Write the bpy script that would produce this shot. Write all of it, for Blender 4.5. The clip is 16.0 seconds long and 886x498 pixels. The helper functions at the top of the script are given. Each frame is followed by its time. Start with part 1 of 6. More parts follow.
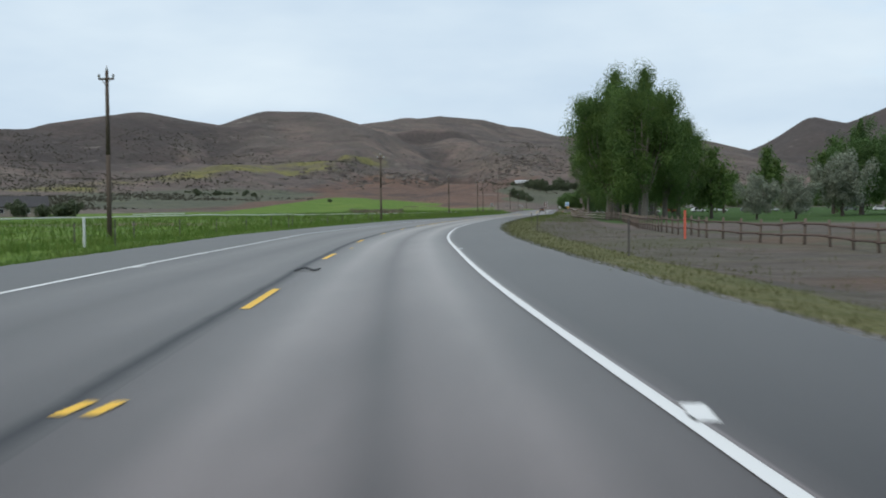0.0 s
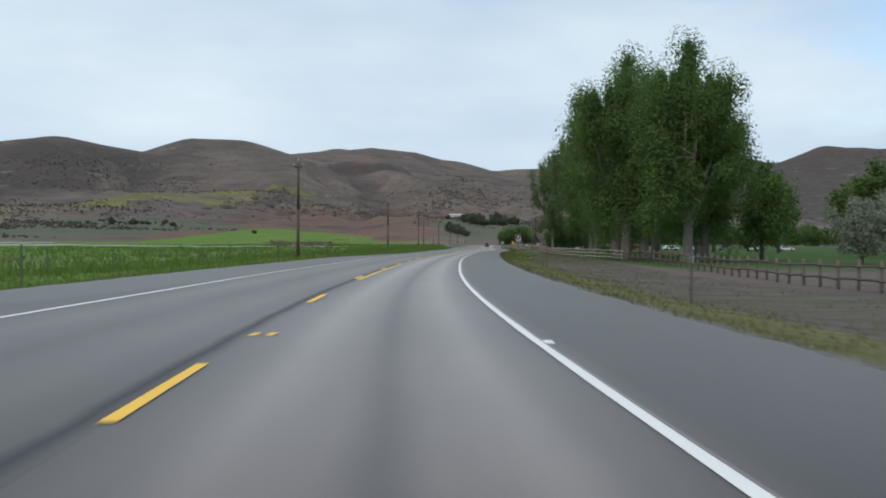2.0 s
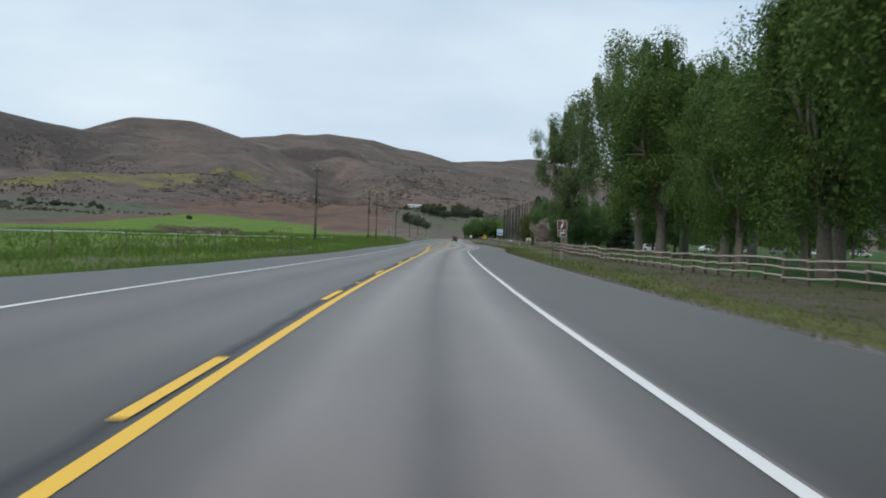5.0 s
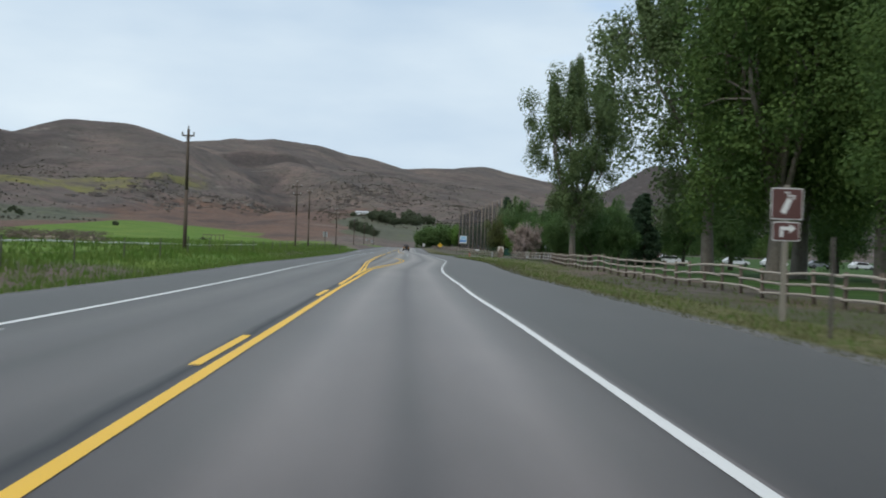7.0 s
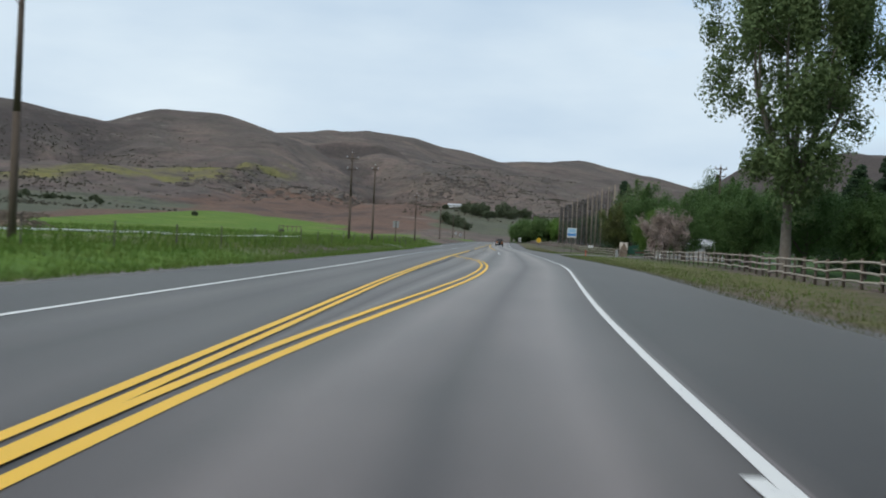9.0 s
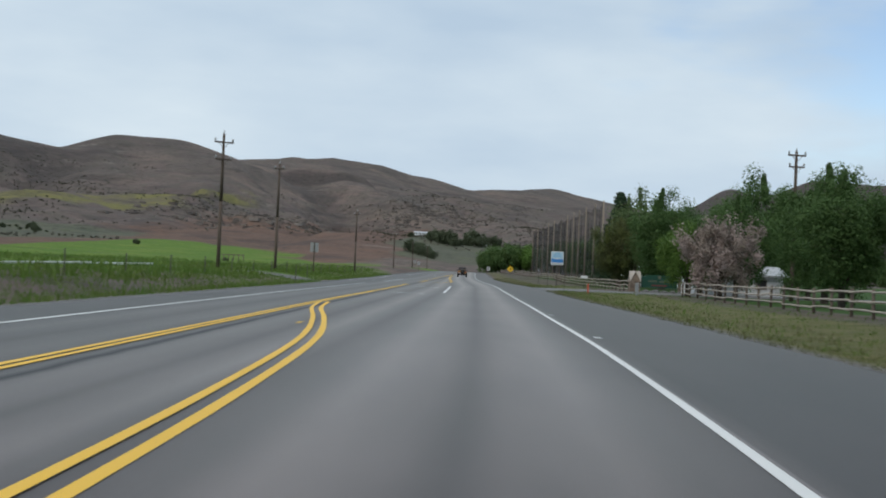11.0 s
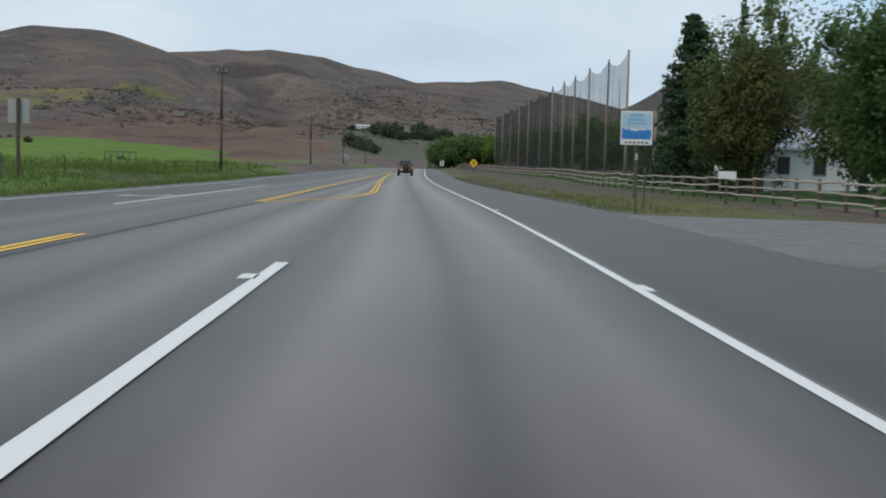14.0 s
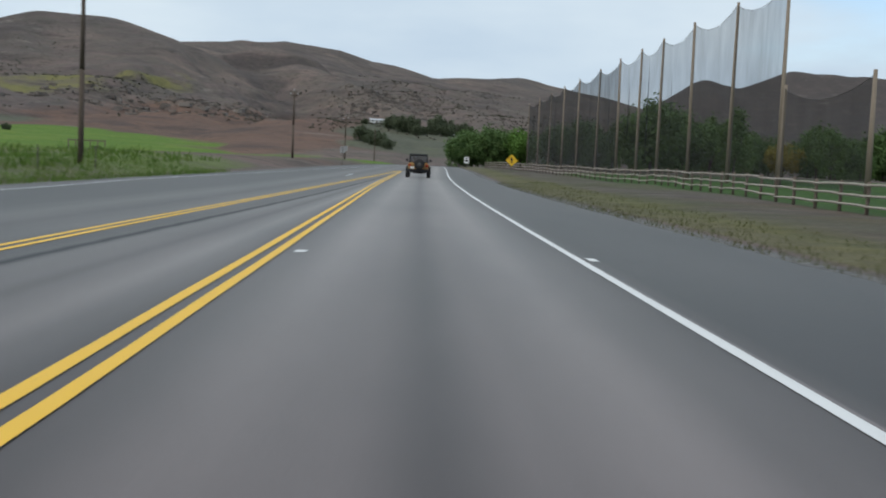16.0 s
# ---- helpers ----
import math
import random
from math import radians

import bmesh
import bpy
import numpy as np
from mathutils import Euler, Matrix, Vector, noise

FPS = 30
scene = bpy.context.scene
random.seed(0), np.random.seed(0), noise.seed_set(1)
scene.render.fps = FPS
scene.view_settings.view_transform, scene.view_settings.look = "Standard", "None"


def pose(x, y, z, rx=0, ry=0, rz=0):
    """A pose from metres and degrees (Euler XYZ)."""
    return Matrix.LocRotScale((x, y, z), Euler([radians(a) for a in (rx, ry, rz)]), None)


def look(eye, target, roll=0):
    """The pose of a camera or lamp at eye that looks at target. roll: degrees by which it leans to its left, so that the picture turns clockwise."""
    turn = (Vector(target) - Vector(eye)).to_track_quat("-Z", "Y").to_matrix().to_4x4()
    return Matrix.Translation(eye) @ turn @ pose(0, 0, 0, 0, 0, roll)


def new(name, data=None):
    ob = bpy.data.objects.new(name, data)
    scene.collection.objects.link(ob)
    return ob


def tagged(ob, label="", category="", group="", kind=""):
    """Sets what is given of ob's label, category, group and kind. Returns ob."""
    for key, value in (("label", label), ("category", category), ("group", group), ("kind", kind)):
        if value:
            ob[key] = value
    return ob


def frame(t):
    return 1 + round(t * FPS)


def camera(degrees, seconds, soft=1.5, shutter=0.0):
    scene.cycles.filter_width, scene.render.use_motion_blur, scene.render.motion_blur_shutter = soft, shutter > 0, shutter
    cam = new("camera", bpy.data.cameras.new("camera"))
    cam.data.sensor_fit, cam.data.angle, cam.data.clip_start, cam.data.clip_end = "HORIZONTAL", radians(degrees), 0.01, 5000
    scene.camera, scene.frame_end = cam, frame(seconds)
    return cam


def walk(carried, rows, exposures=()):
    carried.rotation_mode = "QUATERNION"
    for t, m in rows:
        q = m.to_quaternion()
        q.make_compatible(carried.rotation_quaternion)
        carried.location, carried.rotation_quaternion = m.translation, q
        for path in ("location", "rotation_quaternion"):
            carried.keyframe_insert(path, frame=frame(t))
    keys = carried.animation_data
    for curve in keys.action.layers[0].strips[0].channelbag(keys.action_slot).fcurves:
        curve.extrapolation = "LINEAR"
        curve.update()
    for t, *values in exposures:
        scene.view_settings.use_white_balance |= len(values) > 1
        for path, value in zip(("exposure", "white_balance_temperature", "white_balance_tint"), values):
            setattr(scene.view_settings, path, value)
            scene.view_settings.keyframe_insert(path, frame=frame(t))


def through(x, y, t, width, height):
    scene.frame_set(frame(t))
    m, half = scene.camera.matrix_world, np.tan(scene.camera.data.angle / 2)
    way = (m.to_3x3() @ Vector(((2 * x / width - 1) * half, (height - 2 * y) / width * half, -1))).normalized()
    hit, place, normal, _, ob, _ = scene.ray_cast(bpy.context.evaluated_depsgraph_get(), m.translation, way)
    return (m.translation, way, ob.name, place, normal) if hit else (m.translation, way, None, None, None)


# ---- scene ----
cam = camera(43.38, 16.0, soft=1.9, shutter=0.25)
PATH = [
    (0.0, pose(7.096, -64.246, 1.231, 88.032, 0.470, 5.187)),
    (0.5, pose(5.188, -51.648, 1.207, 88.339, 0.350, 4.016)),
    (1.0, pose(3.564, -38.981, 1.212, 89.741, -0.443, 2.226)),
    (1.5, pose(2.152, -26.204, 1.184, 89.045, 0.592, 1.269)),
    (2.0, pose(0.891, -13.096, 1.181, 89.793, -0.397, 1.594)),
    (2.5, pose(-0.118, -0.000, 1.169, 89.143, -1.673, 1.334)),
    (3.0, pose(-0.936, 13.294, 1.192, 88.645, -3.401, 1.253)),
    (5.5, pose(-1.971, 87.952, 1.191, 90.054, -1.090, -1.659)),
    (6.0, pose(-1.802, 101.800, 1.209, 90.897, -1.874, -3.915)),
    (6.5, pose(-1.625, 115.464, 1.201, 91.557, -1.744, -3.872)),
    (7.0, pose(-1.397, 129.003, 1.187, 90.014, -2.046, -3.250)),
    (7.5, pose(-1.118, 142.097, 1.193, 91.108, -3.574, -2.459)),
    (8.0, pose(-0.761, 154.693, 1.203, 87.589, -2.632, 1.047)),
    (8.5, pose(-0.304, 166.863, 1.209, 88.382, -3.906, 3.705)),
    (9.0, pose(0.192, 178.969, 1.187, 89.546, -2.691, 1.630)),
    (11.5, pose(3.275, 241.879, 1.238, 91.186, -2.137, -0.639)),
    (12.0, pose(3.631, 254.929, 1.197, 89.757, -1.744, -2.341)),
    (12.5, pose(3.954, 268.126, 1.189, 89.726, -2.318, -4.001)),
    (13.0, pose(4.221, 281.393, 1.193, 88.509, -1.945, -4.036)),
    (13.5, pose(4.458, 294.465, 1.183, 86.739, -1.243, -3.305)),
    (14.0, pose(4.643, 307.637, 1.203, 85.915, -1.482, -2.546)),
    (14.5, pose(4.922, 320.810, 1.173, 86.725, -2.131, -1.207)),
    (15.0, pose(5.179, 333.947, 1.193, 86.551, -3.231, 0.268)),
    (15.5, pose(5.342, 346.859, 1.210, 86.929, -3.013, 0.346)),
    (16.0, pose(5.461, 359.570, 1.211, 85.785, -2.524, -1.704)),
]
walk(cam, PATH, [(0.0, 0.08), (9.0, 0.05), (11.5, -0.1), (12.5, -0.14), (14.0, -0.05), (16.0, -0.01)])

# ---- sky and sun ----
SUN_ELEVATION, SUN_AZIMUTH = radians(52), radians(215)
world = bpy.data.worlds.new("sky")
scene.world = world
world.use_nodes = True
wn, wl = world.node_tree.nodes, world.node_tree.links
wn.clear()
w_out = wn.new("ShaderNodeOutputWorld")
w_bg = wn.new("ShaderNodeBackground")
w_sky = wn.new("ShaderNodeTexSky")
w_sky.sky_type = "NISHITA"
w_sky.sun_disc = False
w_sky.sun_elevation, w_sky.sun_rotation = SUN_ELEVATION, SUN_AZIMUTH
w_dim = wn.new("ShaderNodeVectorMath")
w_dim.operation = "SCALE"
w_dim.inputs["Scale"].default_value = 1.4
w_co = wn.new("ShaderNodeTexCoord")
w_map = wn.new("ShaderNodeMapping")
w_map.inputs["Scale"].default_value = (1.3, 1.3, 4.2)
w_map.inputs["Location"].default_value = (0.35, 0.0, 0.1)
w_n1 = wn.new("ShaderNodeTexNoise")
w_n1.inputs["Scale"].default_value, w_n1.inputs["Detail"].default_value, w_n1.inputs["Roughness"].default_value = 1.6, 6, 0.5
w_n2 = wn.new("ShaderNodeTexNoise")
w_n2.inputs["Scale"].default_value, w_n2.inputs["Detail"].default_value = 2.6, 5
w_cov = wn.new("ShaderNodeMapRange")
w_cov.inputs["From Min"].default_value, w_cov.inputs["From Max"].default_value = 0.33, 0.47
w_cov.interpolation_type = "SMOOTHSTEP"
w_tone = wn.new("ShaderNodeValToRGB")
w_tone.color_ramp.elements[0].position, w_tone.color_ramp.elements[0].color = 0.30, (4.42, 5.6, 6.88, 1)
w_tone.color_ramp.elements[1].position, w_tone.color_ramp.elements[1].color = 0.74, (6.25, 7.25, 8.0, 1)
w_mix = wn.new("ShaderNodeMix")
w_mix.data_type = "RGBA"
w_bg.inputs["Strength"].default_value = 0.113
wl.new(w_co.outputs["Generated"], w_map.inputs["Vector"])
wl.new(w_map.outputs["Vector"], w_n1.inputs["Vector"])
wl.new(w_map.outputs["Vector"], w_n2.inputs["Vector"])
wl.new(w_n1.outputs["Fac"], w_cov.inputs["Value"])
wl.new(w_n2.outputs["Fac"], w_tone.inputs["Fac"])
wl.new(w_sky.outputs["Color"], w_dim.inputs[0])
wl.new(w_cov.outputs["Result"], w_mix.inputs["Factor"])
wl.new(w_dim.outputs["Vector"], w_mix.inputs["A"])
wl.new(w_tone.outputs["Color"], w_mix.inputs["B"])
wl.new(w_mix.outputs["Result"], w_bg.inputs["Color"])
wl.new(w_bg.outputs["Background"], w_out.inputs["Surface"])

sun_data = bpy.data.lights.new("sun", "SUN")
sun_data.energy, sun_data.angle, sun_data.color = 1.5, radians(28), (1.0, 0.93, 0.84)
sun = new("sun", sun_data)
sun_dir = Vector((math.sin(SUN_AZIMUTH) * math.cos(SUN_ELEVATION), math.cos(SUN_AZIMUTH) * math.cos(SUN_ELEVATION), math.sin(SUN_ELEVATION)))
sun.matrix_world = look(sun_dir * 200, (0, 0, 0))

# ---- materials ----


class Nodes:
    """A small helper round one node material."""

    def __init__(self, name, rough=0.8, metal=0.0, spec=0.3):
        self.mat = bpy.data.materials.new(name)
        self.mat.use_nodes = True
        self.n, self.l = self.mat.node_tree.nodes, self.mat.node_tree.links
        self.b = self.n["Principled BSDF"]
        self.b.inputs["Roughness"].default_value = rough
        self.b.inputs["Metallic"].default_value = metal
        self.b.inputs["Specular IOR Level"].default_value = spec
        self.co = self.n.new("ShaderNodeTexCoord")

    def noise(self, scale, detail=4, rough=0.55, stretch=None, where="Object"):
        t = self.n.new("ShaderNodeTexNoise")
        t.inputs["Scale"].default_value, t.inputs["Detail"].default_value, t.inputs["Roughness"].default_value = scale, detail, rough
        src = self.co.outputs[where]
        if stretch:
            m = self.n.new("ShaderNodeMapping")
            m.inputs["Scale"].default_value = stretch
            self.l.new(src, m.inputs["Vector"])
            src = m.outputs["Vector"]
        self.l.new(src, t.inputs["Vector"])
        return t.outputs["Fac"]

    def ramp(self, fac, *stops):
        r = self.n.new("ShaderNodeValToRGB")
        e = r.color_ramp.elements
        while len(e) < len(stops):
            e.new(0.5)
        for k, (p, c) in enumerate(stops):
            e[k].position = p
            e[k].color = (*c, 1) if not isinstance(c, (int, float)) else (c, c, c, 1)
        self.l.new(fac, r.inputs["Fac"])
        return r.outputs["Color"]

    def mix(self, fac, a, b, mode="MIX"):
        m = self.n.new("ShaderNodeMix")
        m.data_type, m.blend_type = "RGBA", mode
        for sock, v in ((m.inputs["Factor"], fac), (m.inputs["A"], a), (m.inputs["B"], b)):
            if isinstance(v, (int, float)):
                sock.default_value = v if sock.type == "VALUE" else (v, v, v, 1)
            elif isinstance(v, tuple):
                sock.default_value = (*v, 1)
            else:
                self.l.new(v, sock)
        return m.outputs["Result"]

    def math(self, op, a, b=0.0, c=0.0):
        m = self.n.new("ShaderNodeMath")
        m.operation = op
        for sock, v in zip(m.inputs, (a, b, c)):
            if isinstance(v, (int, float)):
                sock.default_value = v
            else:
                self.l.new(v, sock)
        return m.outputs["Value"]

    def attr(self, name):
        a = self.n.new("ShaderNodeAttribute")
        a.attribute_name = name
        return a

    def color(self, c):
        if isinstance(c, tuple):
            self.b.inputs["Base Color"].default_value = (*c, 1)
        else:
            self.l.new(c, self.b.inputs["Base Color"])
        return self

    def bump(self, height, strength=0.4, dist=0.02):
        b = self.n.new("ShaderNodeBump")
        b.inputs["Strength"].default_value, b.inputs["Distance"].default_value = strength, dist
        self.l.new(height, b.inputs["Height"])
        self.l.new(b.outputs["Normal"], self.b.inputs["Normal"])
        return self

    def rand(self):
        return self.n.new("ShaderNodeObjectInfo").outputs["Random"]

    def island(self):
        return self.n.new("ShaderNodeNewGeometry").outputs["Random Per Island"]


def plain(name, c, rough=0.6, metal=0.0, spec=0.4, vary=0.25, scale=6.0, bump=0.15, where="Object"):
    """One colour, mottled at two scales."""
    k = Nodes(name, rough, metal, spec)
    n1, n2 = k.noise(scale, 5, where=where), k.noise(scale * 9, 3, where=where)
    lo, hi = tuple(v * (1 - vary) for v in c), tuple(min(1, v * (1 + vary)) for v in c)
    base = k.ramp(n1, (0.3, lo), (0.7, hi))
    k.color(k.mix(0.35, base, k.ramp(n2, (0.3, lo), (0.7, hi))))
    if bump:
        k.bump(n2, bump, 0.01)
    return k.mat


def wood(name, c, vary=0.35, rough=0.85, along=(9, 9, 0.8)):
    k = Nodes(name, rough, 0, 0.2)
    n1 = k.noise(3.0, 6, 0.6, along)
    n2 = k.noise(1.2, 4)
    col = k.ramp(n1, (0.28, tuple(v * (1 - vary) for v in c)), (0.72, tuple(v * (1 + vary) for v in c)))
    r = k.rand()
    col = k.mix(k.math("MULTIPLY", r, 0.35), col, tuple(v * 0.55 for v in c))
    k.color(k.mix(k.math("MULTIPLY", n2, 0.3), col, tuple(v * 0.6 for v in c)))
    k.bump(n1, 0.5, 0.01)
    return k.mat


def leaf_material(name, dark, light, warm=None, through=0.28):
    k = Nodes(name, 0.7, 0, 0.15)
    r = k.island()
    n = k.noise(0.45, 3)
    col = k.mix(0.45, k.ramp(r, (0.0, dark), (1.0, light)), tuple((p + q) / 2 for p, q in zip(dark, light)))
    if warm:
        col = k.mix(k.math("MULTIPLY", k.ramp(n, (0.42, 0.0), (0.62, 1.0)), 0.6), col, warm)
    col = k.mix(k.math("MULTIPLY", k.noise(0.16, 2), 0.35), col, tuple(v * 0.55 for v in dark))
    k.color(col)
    tr = k.n.new("ShaderNodeBsdfTranslucent")
    k.l.new(col, tr.inputs["Color"])
    mx = k.n.new("ShaderNodeMixShader")
    mx.inputs["Fac"].default_value = through
    k.l.new(k.b.outputs["BSDF"], mx.inputs[1])
    k.l.new(tr.outputs["BSDF"], mx.inputs[2])
    k.l.new(mx.outputs["Shader"], k.n["Material Output"].inputs["Surface"])
    return k.mat


def asphalt_material():
    k = Nodes("asphalt", 0.62, 0, 0.38)
    lane = k.attr("lane").outputs["Fac"]
    grain = k.noise(38, 4, 0.7)
    mott = k.noise(0.35, 5, 0.6, (1, 0.25, 1))
    streak = k.noise(1.1, 4, 0.6, (1, 0.02, 1))
    k.b.inputs["Sheen Roughness"].default_value = 0.26
    k.b.inputs["Sheen Tint"].default_value = (1.0, 0.94, 0.86, 1)
    worn = k.ramp(lane, (0.0, 0.1), (0.12, 0.13), (0.25, 0.24), (0.40, 0.2), (0.50, 0.118), (0.60, 0.2), (0.75, 0.24), (0.88, 0.13), (1.0, 0.09))
    worn.node.color_ramp.interpolation = "EASE"
    shoulder = k.attr("shoulder").outputs["Fac"]
    base = k.mix(shoulder, k.mix(1.0, worn, (0.90, 0.765, 0.74), "MULTIPLY"), (0.052, 0.0465, 0.0445))
    base = k.mix(0.55, base, k.ramp(streak, (0.3, 0.055), (0.7, 0.17)), "SOFT_LIGHT")
    base = k.mix(0.55, base, k.ramp(mott, (0.3, 0.16), (0.7, 0.76)), "SOFT_LIGHT")
    spots = k.math("MULTIPLY", k.ramp(k.noise(0.9, 4, 0.6, (1, 0.35, 1)), (0.64, 0.0), (0.74, 1.0)), k.ramp(k.noise(0.06, 2), (0.45, 0.0), (0.6, 1.0)))
    base = k.mix(k.math("MULTIPLY", spots, 0.3), base, (0.07, 0.07, 0.07))
    xyz = k.n.new("ShaderNodeSeparateXYZ")
    k.l.new(k.co.outputs["Object"], xyz.inputs["Vector"])
    apron = k.math("SUBTRACT", 1.4, k.math("DIVIDE", k.math("ABSOLUTE", k.math("SUBTRACT", xyz.outputs["Y"], 24.0)), 15.0))
    apron = k.math("MULTIPLY", k.math("GREATER_THAN", k.math("ADD", apron, k.noise(0.5, 4)), 0.9), k.math("LESS_THAN", k.math("ADD", xyz.outputs["X"], k.noise(0.8, 4)), -7.2))
    base = k.mix(k.math("MULTIPLY", k.math("MULTIPLY", apron, shoulder), 0.5), base, (0.06, 0.06, 0.062))
    base = k.mix(0.35, base, k.ramp(grain, (0.32, 0.3), (0.68, 0.7)), "OVERLAY")
    # sealed longitudinal joint
    seam = k.attr("seam").outputs["Fac"]
    wob = k.math("ADD", seam, k.math("MULTIPLY", k.math("SUBTRACT", k.noise(0.7, 3), 0.5), 0.14))
    line = k.math("SUBTRACT", 1.0, k.math("MINIMUM", k.math("MULTIPLY", k.math("ABSOLUTE", wob), 6.5), 1.0))
    line = k.math("MULTIPLY", line, k.math("GREATER_THAN", k.noise(0.25, 3), 0.24))
    base = k.mix(k.math("MULTIPLY", line, 0.9), base, (0.016, 0.016, 0.017))
    # polished wheel tracks are glossier at a glance than the shoulder and the tar joint
    sheen = k.mix(shoulder, k.ramp(lane, (0.0, 0.34), (0.25, 0.6), (0.50, 0.33), (0.75, 0.6), (1.0, 0.34)), (0.28, 0.28, 0.28))
    sheen = k.mix(line, sheen, (0.0, 0.0, 0.0))
    k.l.new(sheen, k.b.inputs["Sheen Weight"])
    k.color(base)
    k.bump(grain, 0.25, 0.004)
    return k.mat


def paint_material(name, c):
    k = Nodes(name, 0.6, 0, 0.4)
    n = k.noise(14, 5, 0.7)
    n2 = k.noise(0.8, 3)
    col = k.mix(k.math("MULTIPLY", n2, 0.3), c, tuple(v * 0.7 for v in c))
    wear = k.math("GREATER_THAN", n, 0.66)
    k.color(k.mix(k.math("MULTIPLY", wear, 0.55), col, (0.13, 0.13, 0.13)))
    k.bump(n, 0.3, 0.004)
    return k.mat


def ground_material():
    k = Nodes("ground_cover", 0.95, 0, 0.1)
    c1, c2 = k.attr("cover_a"), k.attr("cover_b")
    sc = k.n.new("ShaderNodeSeparateColor")
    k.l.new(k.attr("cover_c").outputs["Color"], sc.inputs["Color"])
    sa = k.n.new("ShaderNodeSeparateColor")
    sb = k.n.new("ShaderNodeSeparateColor")
    k.l.new(c1.outputs["Color"], sa.inputs["Color"])
    k.l.new(c2.outputs["Color"], sb.inputs["Color"])
    fine, mid, big, huge = k.noise(5, 5, 0.7), k.noise(0.5, 5, 0.6), k.noise(0.05, 5), k.noise(0.008, 5, 0.6)
    # dry hillside soil with sage, grass patches and rock strata
    hill = k.ramp(huge, (0.32, (0.098, 0.079, 0.075)), (0.5, (0.14, 0.108, 0.097)), (0.68, (0.19, 0.142, 0.12)))
    hill = k.mix(k.math("MULTIPLY", k.ramp(big, (0.40, 0.0), (0.62, 1.0)), 0.6), hill, (0.105, 0.097, 0.078))
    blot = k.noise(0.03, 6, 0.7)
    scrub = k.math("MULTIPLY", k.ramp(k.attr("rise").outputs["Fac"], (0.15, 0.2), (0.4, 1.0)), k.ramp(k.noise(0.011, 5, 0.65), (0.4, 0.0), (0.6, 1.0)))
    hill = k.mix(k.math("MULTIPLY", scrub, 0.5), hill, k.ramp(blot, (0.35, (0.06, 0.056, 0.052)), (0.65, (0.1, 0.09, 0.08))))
    spread = k.math("MULTIPLY", k.math("SUBTRACT", blot, 0.5), 2.2)

    def ragged(v, lo=0.35, hi=0.65):
        loose = k.math("MULTIPLY", spread, k.math("MULTIPLY", k.math("MULTIPLY", v, k.math("SUBTRACT", 1.0, v)), 4.0))
        return k.ramp(k.math("ADD", v, loose), (lo, 0.0), (hi, 1.0))

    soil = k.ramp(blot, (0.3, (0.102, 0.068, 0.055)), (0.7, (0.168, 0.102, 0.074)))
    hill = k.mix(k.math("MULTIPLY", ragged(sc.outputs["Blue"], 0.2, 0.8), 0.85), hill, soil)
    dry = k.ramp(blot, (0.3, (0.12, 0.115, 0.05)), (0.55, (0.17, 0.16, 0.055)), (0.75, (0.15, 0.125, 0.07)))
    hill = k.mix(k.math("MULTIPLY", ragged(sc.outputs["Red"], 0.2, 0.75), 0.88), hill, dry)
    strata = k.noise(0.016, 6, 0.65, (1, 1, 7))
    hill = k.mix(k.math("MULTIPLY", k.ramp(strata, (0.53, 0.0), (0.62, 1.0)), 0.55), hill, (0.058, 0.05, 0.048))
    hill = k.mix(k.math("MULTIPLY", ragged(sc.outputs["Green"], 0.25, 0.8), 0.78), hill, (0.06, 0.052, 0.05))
    pale = k.noise(0.021, 6, 0.7, (1, 1, 5))
    hill = k.mix(k.math("MULTIPLY", k.ramp(pale, (0.60, 0.0), (0.68, 1.0)), 0.6), hill, (0.2, 0.175, 0.155))
    dots = k.math("MULTIPLY", k.ramp(k.noise(0.2, 2, 0.5), (0.58, 0.0), (0.66, 1.0)), k.ramp(k.noise(0.013, 4), (0.38, 0.0), (0.6, 1.0)))
    hill = k.mix(k.math("MULTIPLY", dots, 0.7), hill, (0.045, 0.042, 0.034))
    meadow = k.ramp(mid, (0.25, (0.062, 0.122, 0.022)), (0.55, (0.1, 0.17, 0.032)), (0.8, (0.155, 0.21, 0.048)))
    meadow = k.mix(k.math("MULTIPLY", k.ramp(big, (0.45, 0.0), (0.7, 1.0)), 0.5), meadow, (0.175, 0.215, 0.05))
    lawn = k.ramp(mid, (0.3, (0.034, 0.07, 0.02)), (0.7, (0.056, 0.1, 0.028)))
    dirt = k.ramp(mid, (0.3, (0.075, 0.065, 0.055)), (0.7, (0.128, 0.11, 0.094)))
    dirt = k.mix(k.math("MULTIPLY", k.ramp(big, (0.46, 0.0), (0.64, 1.0)), 0.6), dirt, (0.075, 0.088, 0.036))
    dirt = k.mix(k.math("MULTIPLY", k.ramp(k.noise(0.07, 3), (0.54, 0.0), (0.68, 1.0)), 0.5), dirt, (0.125, 0.075, 0.05))
    straw = k.ramp(mid, (0.25, (0.082, 0.092, 0.036)), (0.75, (0.15, 0.138, 0.066)))
    gravel = k.ramp(fine, (0.3, (0.1, 0.1, 0.1)), (0.7, (0.2, 0.195, 0.185)))
    jitter = k.math("MULTIPLY", k.math("SUBTRACT", mid, 0.5), 0.9)

    def soft(v):
        return k.ramp(k.math("ADD", v, k.math("MULTIPLY", jitter, k.math("MULTIPLY", v, k.math("SUBTRACT", 1.0, v)))), (0.35, 0.0), (0.65, 1.0))

    col = k.mix(soft(sa.outputs["Red"]), hill, meadow)
    col = k.mix(soft(sa.outputs["Green"]), col, lawn)
